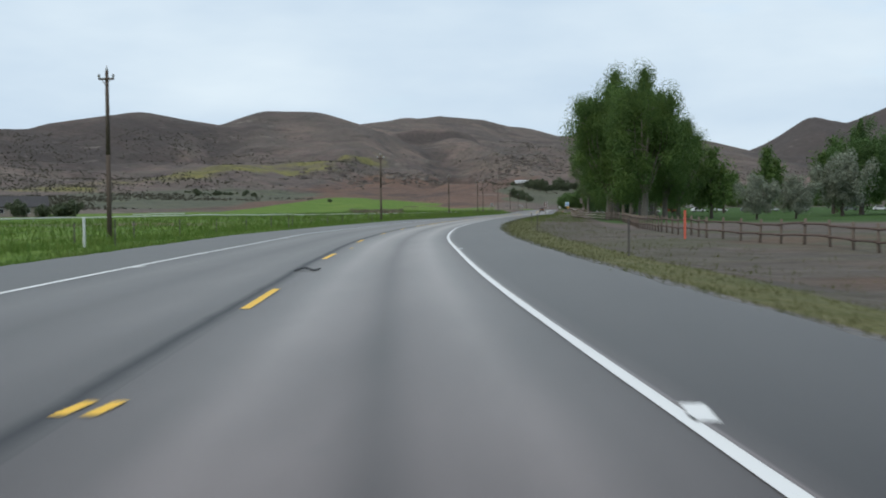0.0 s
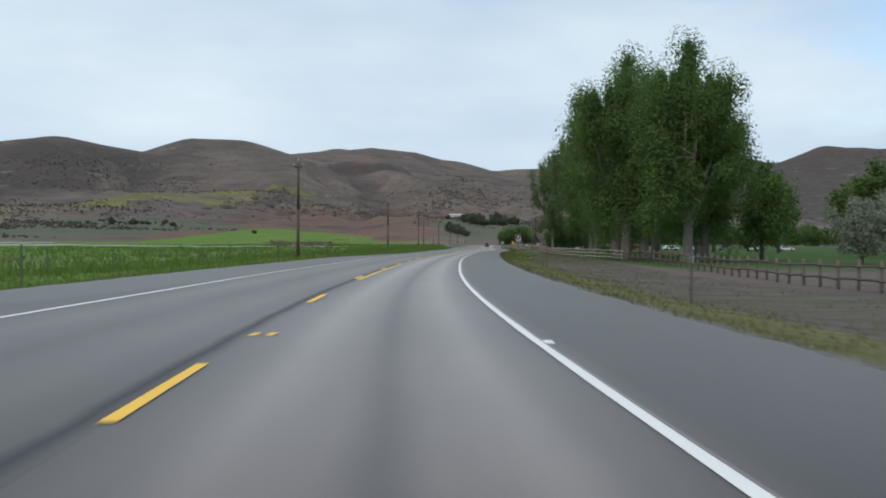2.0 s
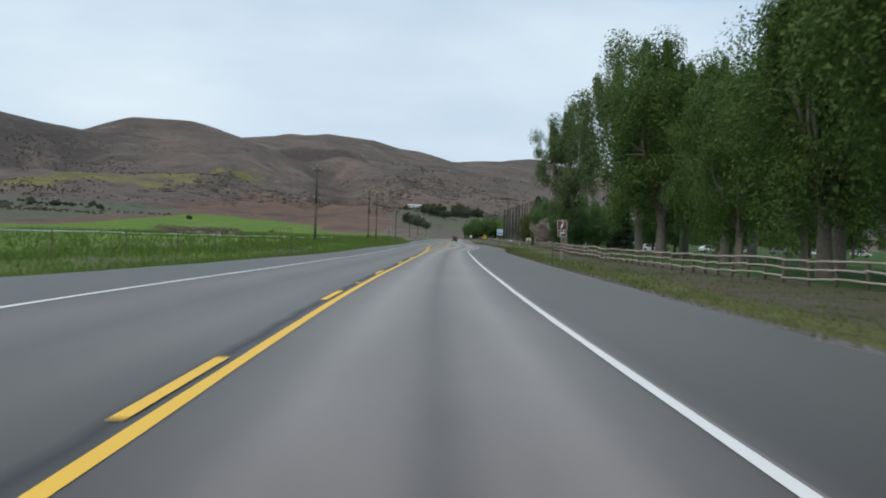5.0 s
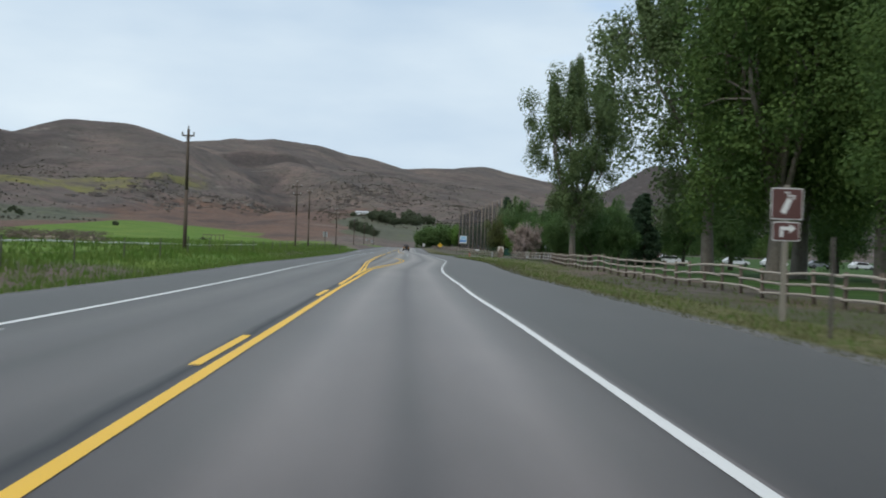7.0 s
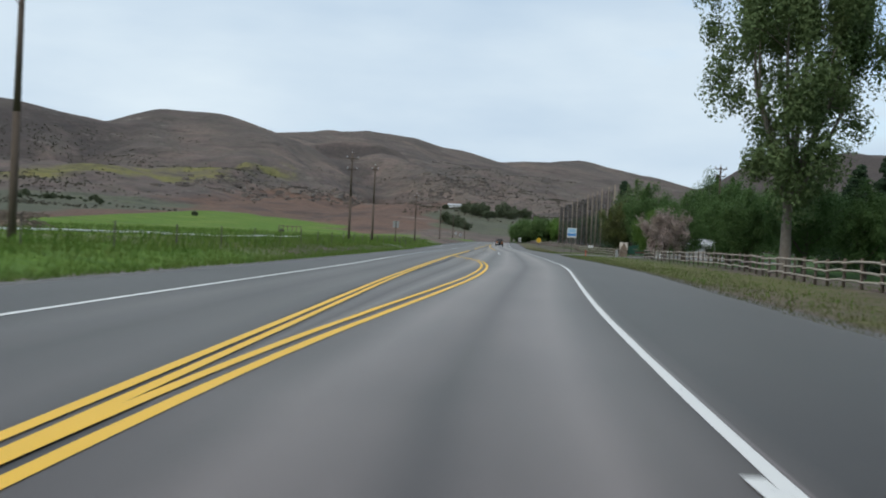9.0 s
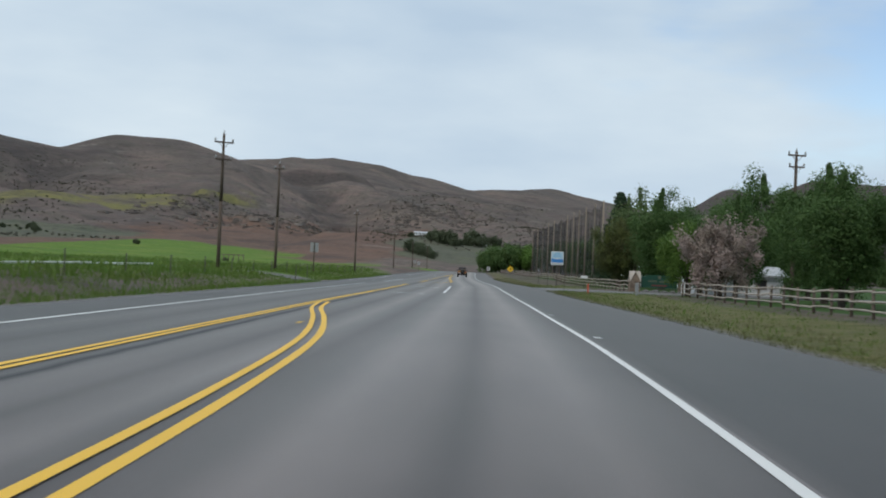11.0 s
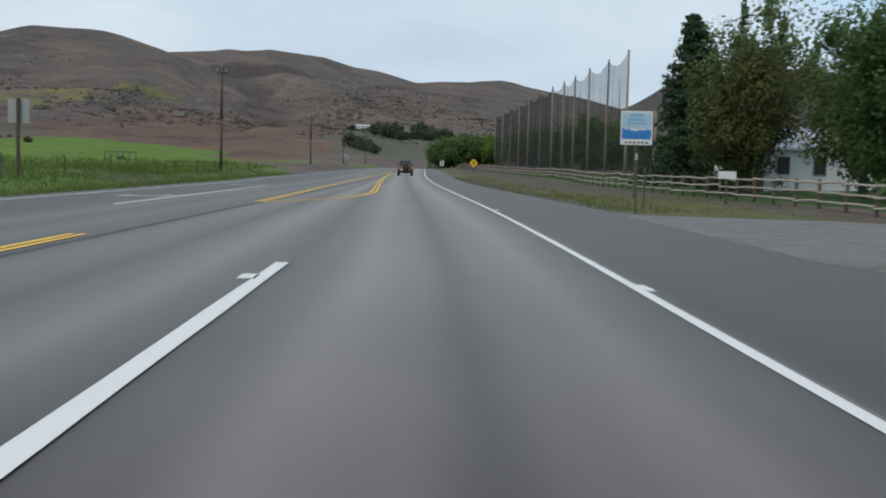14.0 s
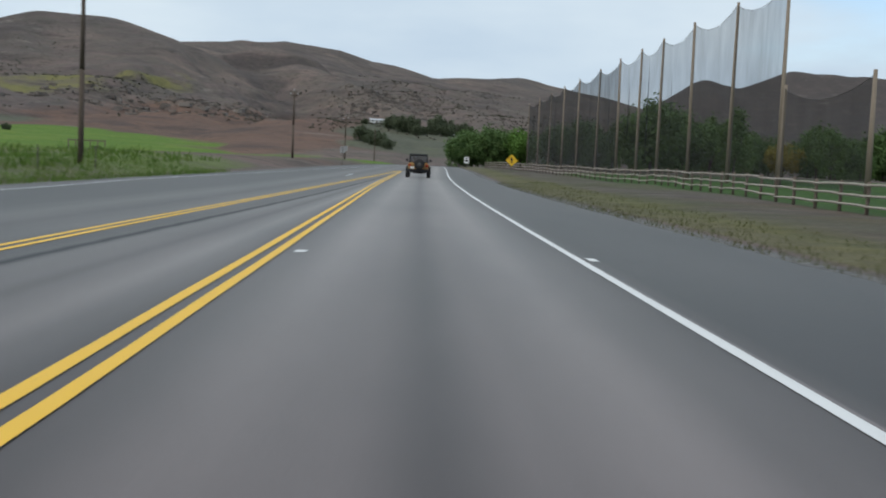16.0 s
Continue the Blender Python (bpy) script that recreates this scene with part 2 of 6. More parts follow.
    col = k.mix(soft(sa.outputs["Blue"]), col, dirt)
    col = k.mix(soft(sb.outputs["Red"]), col, straw)
    col = k.mix(soft(sb.outputs["Green"]), col, gravel)
    col = k.mix(soft(sb.outputs["Blue"]), col, k.mix(k.math("MULTIPLY", dots, 0.85), k.ramp(big, (0.3, (0.075, 0.086, 0.06)), (0.55, (0.105, 0.105, 0.078)), (0.75, (0.105, 0.12, 0.065))), (0.05, 0.05, 0.038)))
    col = k.mix(0.5, col, k.ramp(fine, (0.3, 0.25), (0.7, 0.75)), "OVERLAY")
    k.color(col)
    relief = k.math("ADD", k.math("ADD", k.math("MULTIPLY", big, 6.0), k.math("MULTIPLY", k.noise(0.13, 4), 1.6)), k.math("MULTIPLY", fine, 0.06))
    k.bump(relief, 0.55, 1.0)
    return k.mat


M_ASPHALT = asphalt_material()
M_WHITE_PAINT = paint_material("white_road_paint", (0.72, 0.72, 0.7))
M_YELLOW_PAINT = paint_material("yellow_road_paint", (0.82, 0.49, 0.042))
M_GROUND = ground_material()
M_POLE = wood("weathered_pole_wood", (0.10, 0.078, 0.062))
M_RAIL = wood("grey_rail_wood", (0.44, 0.39, 0.33), 0.3, along=(9, 0.8, 9))
M_POST = wood("dark_post_wood", (0.15, 0.12, 0.095), 0.3)
M_OLD_RAIL = wood("dark_rail_wood", (0.12, 0.085, 0.07), 0.3, along=(9, 0.8, 9))
M_NETPOST = wood("tan_net_post_wood", (0.27, 0.22, 0.17), 0.25)
M_BARK = plain("bark", (0.085, 0.07, 0.057), 0.95, vary=0.4, scale=3, bump=0.8)
M_PALE_BARK = plain("pale_furrowed_bark", (0.17, 0.15, 0.125), 0.95, vary=0.35, scale=3, bump=0.8)
M_STEEL = plain("galvanised_steel", (0.42, 0.43, 0.43), 0.45, 0.8, vary=0.15)
M_DARKSTEEL = plain("dull_steel_post", (0.10, 0.09, 0.08), 0.7, 0.4, vary=0.3)
M_PORCELAIN = plain("porcelain", (0.32, 0.33, 0.34), 0.3, vary=0.1, bump=0)
# the cottonwood's third colour paints lit yellow-green patches into its crown
M_LEAF_COTTON = leaf_material("cottonwood_leaves", (0.055, 0.108, 0.032), (0.125, 0.205, 0.06), (0.15, 0.225, 0.055), through=0.38)
M_LEAF_PALE = leaf_material("pale_cottonwood_leaves", (0.095, 0.145, 0.058), (0.165, 0.225, 0.095))
M_LEAF_LIME = leaf_material("lime_leaves", (0.07, 0.135, 0.028), (0.145, 0.235, 0.05))
M_LEAF_DEEP = leaf_material("deep_green_leaves", (0.058, 0.112, 0.038), (0.13, 0.212, 0.07), through=0.38)
M_LEAF_GREYGREEN = leaf_material("grey_green_leaves", (0.065, 0.085, 0.05), (0.14, 0.165, 0.095))
M_LEAF_MID = leaf_material("soft_green_leaves", (0.06, 0.115, 0.036), (0.14, 0.215, 0.07))
M_LEAF_BRIGHT = leaf_material("bright_green_leaves", (0.075, 0.16, 0.03), (0.16, 0.27, 0.06))
M_LEAF_GOLD = leaf_material("golden_leaves", (0.2, 0.17, 0.03), (0.36, 0.3, 0.05))
M_LEAF_OLIVE = leaf_material("silver_olive_leaves", (0.165, 0.190, 0.140), (0.314, 0.346, 0.264))
M_LEAF_PINK = leaf_material("pink_blossom", (0.27, 0.205, 0.19), (0.58, 0.48, 0.44), (0.17, 0.15, 0.09))
M_LEAF_RED = leaf_material("dark_red_leaves", (0.05, 0.056, 0.03), (0.13, 0.14, 0.05), (0.15, 0.19, 0.05))
M_NEEDLE = leaf_material("spruce_needles", (0.020, 0.043, 0.023), (0.058, 0.096, 0.046), through=0.15)
M_GRASS = leaf_material("tall_grass", (0.062, 0.13, 0.02), (0.135, 0.225, 0.042), (0.18, 0.21, 0.06))
M_STRAW = leaf_material("dry_grass", (0.085, 0.095, 0.036), (0.15, 0.14, 0.062), (0.085, 0.108, 0.035))
M_SAGE = leaf_material("sagebrush", (0.058, 0.055, 0.04), (0.115, 0.11, 0.08), through=0.1)

# ---- the lie of the land ----


def curve_of(pairs):
    """A smooth function through a few (y, x) stations."""
    ys, xs = np.array([p[0] for p in pairs], float), np.array([p[1] for p in pairs], float)
    m = np.gradient(xs, ys)

    def f(y):
        y = np.asarray(y, float)
        i = np.clip(np.searchsorted(ys, y) - 1, 0, len(ys) - 2)
        h = ys[i + 1] - ys[i]
        t = np.clip((y - ys[i]) / h, 0, 1)
        v = (2 * t**3 - 3 * t**2 + 1) * xs[i] + (t**3 - 2 * t**2 + t) * h * m[i] + (3 * t**2 - 2 * t**3) * xs[i + 1] + (t**3 - t**2) * h * m[i + 1]
        return v + np.where(y < ys[0], (y - ys[0]) * m[0], 0) + np.where(y > ys[-1], (y - ys[-1]) * m[-1], 0)

    return f


white_right = curve_of([(-110, 16.160), (-75, 10.532), (-59, 8.107), (-45, 6.195), (-30, 4.442), (-15, 2.849), (0, 1.716), (15, 0.903), (30, 0.412), (50, 0.090), (75, -0.086), (93, -0.029), (108, 0.167), (122, 0.378), (135, 0.618), (148, 0.936), (160, 1.151), (166, 1.344), (173, 1.500), (185, 1.858), (196, 2.383), (222, 4.078), (235, 4.944), (248, 5.528), (262, 5.884), (274, 6.189), (285, 6.413), (300, 6.774), (313, 7.067), (326, 7.407), (340, 7.650), (365, 7.796), (385, 7.929), (440, 8.542), (520, 10.637), (640, 13.626), (900, 20.102)])
shoulder_right = curve_of([(-110, 3.0), (-45, 2.9), (0, 3.05), (45, 3.15), (90, 3.5), (140, 3.75), (190, 4.0), (260, 3.9), (300, 3.6), (340, 3.9), (375, 3.6), (900, 3.5)])
white_left = curve_of([(-110, 6.970), (-75, 2.335), (-48, -1.291), (-37, -2.595), (-21, -4.278), (-3, -6.097), (15, -6.845), (30, -7.331), (60, -7.664), (92, -8.030), (113, -7.336), (132, -6.744), (146, -6.238), (167, -5.832), (192, -5.643), (230, -5.007), (250, -4.897), (279, -4.582), (308, -4.036), (345, -3.422), (375, -2.932), (440, -1.633), (520, 0.771), (640, 4.379), (900, 11.496)])
shoulder_left = curve_of([(-110, 3.4), (-40, 3.5), (-10, 3.9), (30, 4.0), (90, 4.1), (115, 3.3), (150, 2.7), (200, 2.8), (284, 2.45), (322, 2.9), (345, 3.7), (391, 4.6), (412, 5.2), (450, 4.6), (520, 3.5), (900, 3.4)])
yellow_right = curve_of([(-110, 11.828), (-75, 6.649), (-58, 4.296), (-47, 2.858), (-36, 1.428), (-33, 1.096), (-24, 0.051), (-18, -0.539), (-8, -1.342), (10, -2.452), (25, -2.968), (40, -3.328), (76, -3.652), (95, -3.666), (107, -3.518), (121, -3.253), (135, -3.014), (148, -2.743), (160, -2.502), (170, -2.236), (178, -2.041), (186, -1.833)])
island_right = curve_of([(186, -1.813), (193, -1.498), (205, -0.618), (215, 0.082), (228, 0.648), (240, 0.760), (249, 0.465), (256, -0.209), (262, -0.949), (268, -1.350)])
yellow_left = curve_of([(164, -2.492), (172, -2.357), (178, -2.287), (192, -2.270), (210, -2.291), (230, -2.127), (256, -1.781), (268, -1.604), (285, -1.208), (303, -0.783), (326, -0.475)])
island_far_left = curve_of([(344, 0.288), (352, 0.370), (360, 0.458), (380, 0.599), (420, 1.570), (450, 2.879), (480, 4.189)])
island_far_right = curve_of([(353, 3.093), (357, 3.473), (362, 3.698), (370, 3.710), (385, 3.653), (420, 3.675), (450, 4.102), (480, 4.573)])


def road_rise(y):
    d = np.maximum(np.asarray(y, float) - 385, 0)
    return 1.3 * (1 - np.exp(-((d / 125) ** 2)))


RIDGE = np.array([(-2600, 1100, 150, 800), (-1500, 1300, 160, 900), (-900, 1450, 121, 900), (-789, 1461, 115, 898), (-562, 1501, 147, 795), (-548, 1712, 139, 795), (-449, 1718, 167, 725), (-386, 1753, 168, 956), (-335, 1820, 153, 996), (-253, 2085, 190, 1102), (-101, 2278, 187, 1192), (-78, 2501, 192, 1144), (-32, 2567, 170, 1303), (158, 2710, 192, 1398), (259, 3017, 224, 1393), (420, 3009, 190, 1293), (560, 2980, 140, 1100), (765, 3457, 155, 1221), (985, 4010, 334, 1136), (1176, 4258, 304, 1586), (1286, 4140, 390, 1832), (1656, 3970, 356, 2074), (2195, 3581, 403, 2074), (3171, 2849, 366, 2074)], float)


TABLES = {}


def value_noise(x, y, seed):
    """Smooth lattice noise in -1..1 on arrays."""
    if seed not in TABLES:
        TABLES[seed] = np.random.RandomState(seed).rand(256, 256) * 2 - 1
    table = TABLES[seed]
    xi, yi = np.floor(x).astype(int), np.floor(y).astype(int)
    fx, fy = x - xi, y - yi
    fx, fy = fx * fx * (3 - 2 * fx), fy * fy * (3 - 2 * fy)

    def at(i, j):
        return table[i % 256, j % 256]

    return (at(xi, yi) * (1 - fx) + at(xi + 1, yi) * fx) * (1 - fy) + (at(xi, yi + 1) * (1 - fx) + at(xi + 1, yi + 1) * fx) * fy


def fractal(x, y, size, seed, octaves=4):
    total, amp = 0.0, 1.0
    for k in range(octaves):
        total = total + amp * value_noise(x / size * 2**k + 17.3 * k, y / size * 2**k + 9.1 * k, seed + k)
        amp *= 0.5
    return total


VALLEY = np.array([(-205, 1770), (-160, 1640), (-118, 1530), (-85, 1440), (-55, 1350)], float)
RAVINE = np.array([(-450, 1470), (-425, 1380), (-405, 1270)], float)


def away_from(x, y, line):
    """Distance to a bent line."""
    best = np.full(np.broadcast(x, y).shape, 1e9)
    for a, b in zip(line[:-1], line[1:]):
        ab = b - a
        t = np.clip(((x - a[0]) * ab[0] + (y - a[1]) * ab[1]) / (ab @ ab), 0, 1)
        best = np.minimum(best, np.hypot(x - a[0] - t * ab[0], y - a[1] - t * ab[1]))
    return best


def hills(x, y):
    best = np.zeros(np.broadcast(x, y).shape)
    wx, wy = x + 60 * fractal(x, y, 420, 51, 2), y + 60 * fractal(x, y, 420, 61, 2)
    for a, b in zip(RIDGE[:-1], RIDGE[1:]):
        ab = b[:2] - a[:2]
        t = np.clip(((wx - a[0]) * ab[0] + (wy - a[1]) * ab[1]) / (ab @ ab), 0, 1)
        d = np.hypot(wx - a[0] - t * ab[0], wy - a[1] - t * ab[1])
        h, w = a[2] + t * (b[2] - a[2]), a[3] + t * (b[3] - a[3])
        s = np.clip(1 - (np.sqrt(d * d + 1600) - 40) / w, 0, 1)
        best = np.maximum(best, 0.985 * h * (0.75 * s ** 1.3 + 0.25 * s ** 6))
    gully = np.abs(fractal(x + 0.35 * y, y * 0.45, 210, 3, 4))
    top = np.clip((best - 112) / 26, 0, 1)
    flank = np.clip(best / 45, 0, 1) * (1 - 0.94 * top)
    z = best + flank * (26 * np.clip(gully, 0, 0.75) - 9) + flank * 3.0 * fractal(x, y, 50, 9, 3)
    rill = np.abs(fractal(x - 0.2 * y, y * 0.3, 85, 13, 3))
    z = z + flank * (7 * np.clip(rill, 0, 0.6) - 2.5) * np.clip((118 - best) / 50, 0, 1)
    z = z - 26 * np.exp(-(away_from(x, y, VALLEY) / 48) ** 2) - 9 * np.exp(-(away_from(x, y, RAVINE) / 36) ** 2)
    # a cliff step under the second crest and rock ledges on the lower slopes
    face = np.clip((x + 245) / 40, 0, 1) * np.clip((-70 - x) / 50, 0, 1)
    brow = y - 1812 - 12 * fractal(x, y, 70, 44, 2)
    z = z + face * (10 * np.tanh((y - 1690) / 50) + 6 * np.tanh(brow / 7) * np.exp(-((brow / 80) ** 2)))
    ledge = np.clip((z - 24) / 12, 0, 1) * np.clip((84 - z) / 14, 0, 1) * np.clip(0.3 + fractal(x, y, 150, 47, 2), 0, 1)
    return z + ledge * 2.6 * np.sin(z / 2.1 + 2.0 * fractal(x, y, 90, 48, 2))


def rise(x, y):
    """Foot slopes and hills together."""
    foot = np.maximum(0, (y - 800) + 0.9 * np.maximum(0, -x - 40)) * 0.045
    foot = np.minimum(foot, 30) * np.clip((y + 60) / 500, 0, 1)
    return np.maximum(foot, 0) + np.maximum(hills(x, y) * np.clip((y - 300) / 500, 0, 1) - foot * 0.9, 0) * 0.97


def land(x, y):
    """Height of the open ground."""
    x, y = np.asarray(x, float), np.asarray(y, float)
    wr, wl_ = white_right(y), white_left(y)
    er = x - (wr + shoulder_right(y))
    el = (wl_ - shoulder_left(y)) - x
    z = road_rise(y) * (1 - 0.8 * np.clip((el - 12) / 60, 0, 1)) - 0.03
    right = np.interp(y, [-100, 60, 120, 200, 330, 420, 500], [-0.55, -0.5, -0.2, 0.0, 0.15, 0.35, 0.2])
    z = z + np.clip(er / 5, 0, 1) * right + np.clip((er - 12) / 20, 0, 1) * np.interp(y, [300, 430], [0.0, 0.6])
    left = np.interp(y, [-100, 60, 150, 220, 330, 430], [-0.3, -0.25, 0.0, 0.25, 0.55, 0.75])
    z = z - 0.25 * np.exp(-((el - 2.5) / 1.6) ** 2) * (el > 0) + np.clip(el / 8, 0, 1) * left
    z = z + np.clip((el - 6) / 60, 0, 1) * 0.3
    away = np.clip(np.maximum(er, el) / 6, 0, 1)
    z = z + away * (0.07 * fractal(x, y, 6, 21, 3) + 0.12 * fractal(x, y, 30, 33, 2))
    z = z + rise(x, y)
    return z


def ground_z(x, y):
    return float(land(np.array([x]), np.array([y]))[0])


# ---- building helpers ----


def mesh_of(name, verts, faces, mat, smooth=False):
    me = bpy.data.meshes.new(name)
    me.from_pydata([tuple(v) for v in verts], [], faces)
    me.materials.append(mat)
    if smooth:
        me.shade_smooth()
    return me


def part(name, bm, mat, parent=None, label=""):
    """Links a bmesh as one mesh object under a thing or a part."""
    me = bpy.data.meshes.new(name)
    bm.to_mesh(me)
    bm.free()
    me.materials.append(mat)
    ob = new(name, me)
    ob.parent = parent
    return tagged(ob, label)


def empty(name, m, label, category, group="", kind=""):
    ob = new(name)
    ob.empty_display_size = 0.2
    ob.matrix_world = m
    return tagged(ob, label, category, group, kind)


def box(bm, x0, x1, y0, y1, z0, z1, bevel=0.0):
    v = [bm.verts.new(p) for p in ((x0, y0, z0), (x1, y0, z0), (x1, y1, z0), (x0, y1, z0), (x0, y0, z1), (x1, y0, z1), (x1, y1, z1), (x0, y1, z1))]
    fs = [bm.faces.new([v[i] for i in q]) for q in ((3, 2, 1, 0), (4, 5, 6, 7), (0, 1, 5, 4), (1, 2, 6, 5), (2, 3, 7, 6), (3, 0, 4, 7))]
    if bevel:
        bmesh.ops.bevel(bm, geom=list({e for f in fs for e in f.edges}), offset=bevel, segments=1, affect="EDGES")
    return v


def tube(bm, a, b, r0, r1=None, sides=8, caps=True):
    """A tapered tube from a to b."""
    a, b = Vector(a), Vector(b)
    r1 = r0 if r1 is None else r1
    q = (b - a).to_track_quat("Z", "Y")
    rings = []
    for p, r in ((a, r0), (b, r1)):
        rings.append([bm.verts.new(p + q @ Vector((r * math.cos(6.28319 * i / sides), r * math.sin(6.28319 * i / sides), 0))) for i in range(sides)])
    for i in range(sides):
        f = bm.faces.new((rings[0][i], rings[0][(i + 1) % sides], rings[1][(i + 1) % sides], rings[1][i]))
        f.smooth = sides > 5
    if caps:
        bm.faces.new(rings[0][::-1])
        bm.faces.new(rings[1])


def lathe(bm, profile, sides=12, m=Matrix()):
    """A turned body from (radius, height) pairs."""
    rings = [[bm.verts.new(m @ Vector((r * math.cos(6.28319 * i / sides), r * math.sin(6.28319 * i / sides), z))) for i in range(sides)] for r, z in profile]
    for p, q in zip(rings[:-1], rings[1:]):
        for i in range(sides):
            bm.faces.new((p[i], p[(i + 1) % sides], q[(i + 1) % sides], q[i])).smooth = True
    bm.faces.new(rings[0][::-1])
    bm.faces.new(rings[-1])


def slab(bm, outline, m, thick):
    """A flat plate from an outline in its own plane, with thickness."""
    lo = [bm.verts.new(m @ Vector((x, y, 0))) for x, y in outline]
    hi = [bm.verts.new(m @ Vector((x, y, thick))) for x, y in outline]
    bm.faces.new(lo[::-1])
    bm.faces.new(hi)
    n = len(outline)
    for i in range(n):
        bm.faces.new((lo[i], lo[(i + 1) % n], hi[(i + 1) % n], hi[i]))


# ---- ground, road and markings ----
def build_ground():
    ys = np.concatenate([np.arange(-260, -100, 20), np.arange(-100, 560, 2.0), 560 + np.cumsum(np.geomspace(3, 20, 190))])
    ys = np.concatenate([ys, np.arange(ys[-1] + 20, 3300, 22), np.arange(3310, 4700, 60)])
    off = np.concatenate([np.arange(0, 14, 0.7), 14 + np.cumsum(np.geomspace(0.9, 13, 130))])
    off = np.concatenate([off, np.linspace(off[-1] + 20, 1400, 36), np.linspace(1480, 3900, 26)])
    lat = np.concatenate([-off[:0:-1], off])
    Y, L = np.meshgrid(ys, lat, indexing="ij")
    centre = (white_right(Y) + white_left(Y)) / 2
    centre = np.where(Y > 900, (white_right(900) + white_left(900)) / 2, centre)
    X = centre + L
    Z = land(X, Y)
    n, m = Y.shape
    verts = np.stack([X, Y, Z], -1).reshape(-1, 3)
    idx = np.arange(n * m).reshape(n, m)
    quads = np.stack([idx[:-1, :-1], idx[:-1, 1:], idx[1:, 1:], idx[1:, :-1]], -1).reshape(-1, 4)
    me = bpy.data.meshes.new("ground")
    me.from_pydata(verts.tolist(), [], quads.tolist())
    me.shade_smooth()
    me.materials.append(M_GROUND)
    er = X - (white_right(Y) + shoulder_right(Y))
    el = (white_left(Y) - shoulder_left(Y)) - X

    def band(v, a, b, c, d):
        return np.clip((v - a) / (b - a), 0, 1) * np.clip((d - v) / (d - c), 0, 1)

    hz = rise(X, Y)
    edge = fractal(X, Y, 70, 71, 4)
    limit = np.interp(X, [-420, -330, -250, -205, -188, -165, -145, -120, -100, -72, -60, -10], [1, 0, -1, 0.5, 14, 14.5, 10.5, 9.5, 7.2, 4, 2, 1.0])
    patch = np.clip((limit - hz - 2.6 * edge) / 5.5 + 0.5, 0, 1)
    meadow = patch * np.clip((el - 1.0) / 2, 0, 1) * (X < 200)
    sage = np.clip((el - 90 + 30 * edge) / 60, 0, 1) * np.clip((430 - Y + 60 * edge) / 220, 0, 1) * 0.7
    sage = np.maximum(sage, band(X + 30 * edge, -430, -360, -230, -180) * band(hz + 3 * edge, 3, 6, 18, 24))
    sage = np.maximum(sage, band(X + 15 * edge, -40, -15, 60, 110) * band(Y, 840, 900, 1150, 1250))
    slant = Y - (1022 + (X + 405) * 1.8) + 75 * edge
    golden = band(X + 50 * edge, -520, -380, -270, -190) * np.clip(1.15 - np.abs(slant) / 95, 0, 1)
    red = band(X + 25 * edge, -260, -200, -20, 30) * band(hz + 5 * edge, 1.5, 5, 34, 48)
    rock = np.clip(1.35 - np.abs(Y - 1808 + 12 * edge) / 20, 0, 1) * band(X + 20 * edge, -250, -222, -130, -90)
    # the same dark tone follows the valley and ravine lines, fading outwards
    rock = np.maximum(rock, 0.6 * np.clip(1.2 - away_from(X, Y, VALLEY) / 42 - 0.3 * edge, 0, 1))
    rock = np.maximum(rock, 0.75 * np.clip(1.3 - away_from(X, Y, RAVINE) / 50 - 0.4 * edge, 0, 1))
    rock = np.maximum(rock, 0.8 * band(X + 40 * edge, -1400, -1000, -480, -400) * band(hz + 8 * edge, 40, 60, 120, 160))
    rock = np.maximum(rock, 0.8 * np.clip((X - 430 + 60 * edge) / 120, 0, 1))
    lawn = band(er, 10, 12, 400, 500) * np.clip((560 - Y) / 100, 0, 1) * np.clip((Y - 40) / 60, 0, 1)
    lawn = np.maximum(lawn, np.clip((Y - 345) / 15, 0, 1) * np.clip((560 - Y) / 100, 0, 1) * band(er, 5.5, 7.5, 60, 80) * 0.62)
    dirt = band(er, 1.6, 3.0, 9.5, 11.5) * np.clip((215 - Y) / 40, 0, 1) + band(er, 9.5, 11.5, 40, 44) * np.clip((60 - Y) / 50, 0, 1) + band(er, 1.6, 3, 9, 11) * np.clip((Y - 215) / 20, 0, 1) * np.clip(np.interp(Y, [340, 380], [0.55, 0.85]) + 0.5 * edge, 0, 1)
    straw = band(er, 0.2, 0.6, 2.4, 4.2) * np.interp(Y, [335, 370], [1, 0.55]) * np.clip(1.2 + 0.8 * edge, 0, 1) + band(er, 2, 4, 5.5, 8.5) * np.clip((Y - 170) / 60, 0, 1) * np.interp(Y, [340, 380], [0.75, 0.35])
    near = np.clip((720 - Y) / 30, 0, 1)
    straw, dirt, lawn, meadow = straw * near, dirt * near, lawn * near, meadow * np.where(Y > 720, X < -30, True)
    gravel = near * np.clip((0.8 - np.abs(er - 0.1)) / 0.6, 0, 1) * 0.8 + near * band(el, -1, -0.5, 0.8, 1.8) + band(Y, 322, 324, 334, 336) * band(el, -1, -0.5, 14, 18)
    A = np.stack([meadow, lawn, dirt, np.ones_like(X)], -1).clip(0, 1)
    B = np.stack([straw, gravel, sage, np.ones_like(X)], -1).clip(0, 1)
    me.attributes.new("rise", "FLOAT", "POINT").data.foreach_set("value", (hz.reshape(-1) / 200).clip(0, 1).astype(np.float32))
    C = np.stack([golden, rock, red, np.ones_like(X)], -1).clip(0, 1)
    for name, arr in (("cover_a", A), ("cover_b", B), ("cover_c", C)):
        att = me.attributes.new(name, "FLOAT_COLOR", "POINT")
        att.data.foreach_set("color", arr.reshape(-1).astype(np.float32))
    return tagged(new("ground", me), "green meadow, dirt verge and dry brown sagebrush hills", "ground", kind="structure")


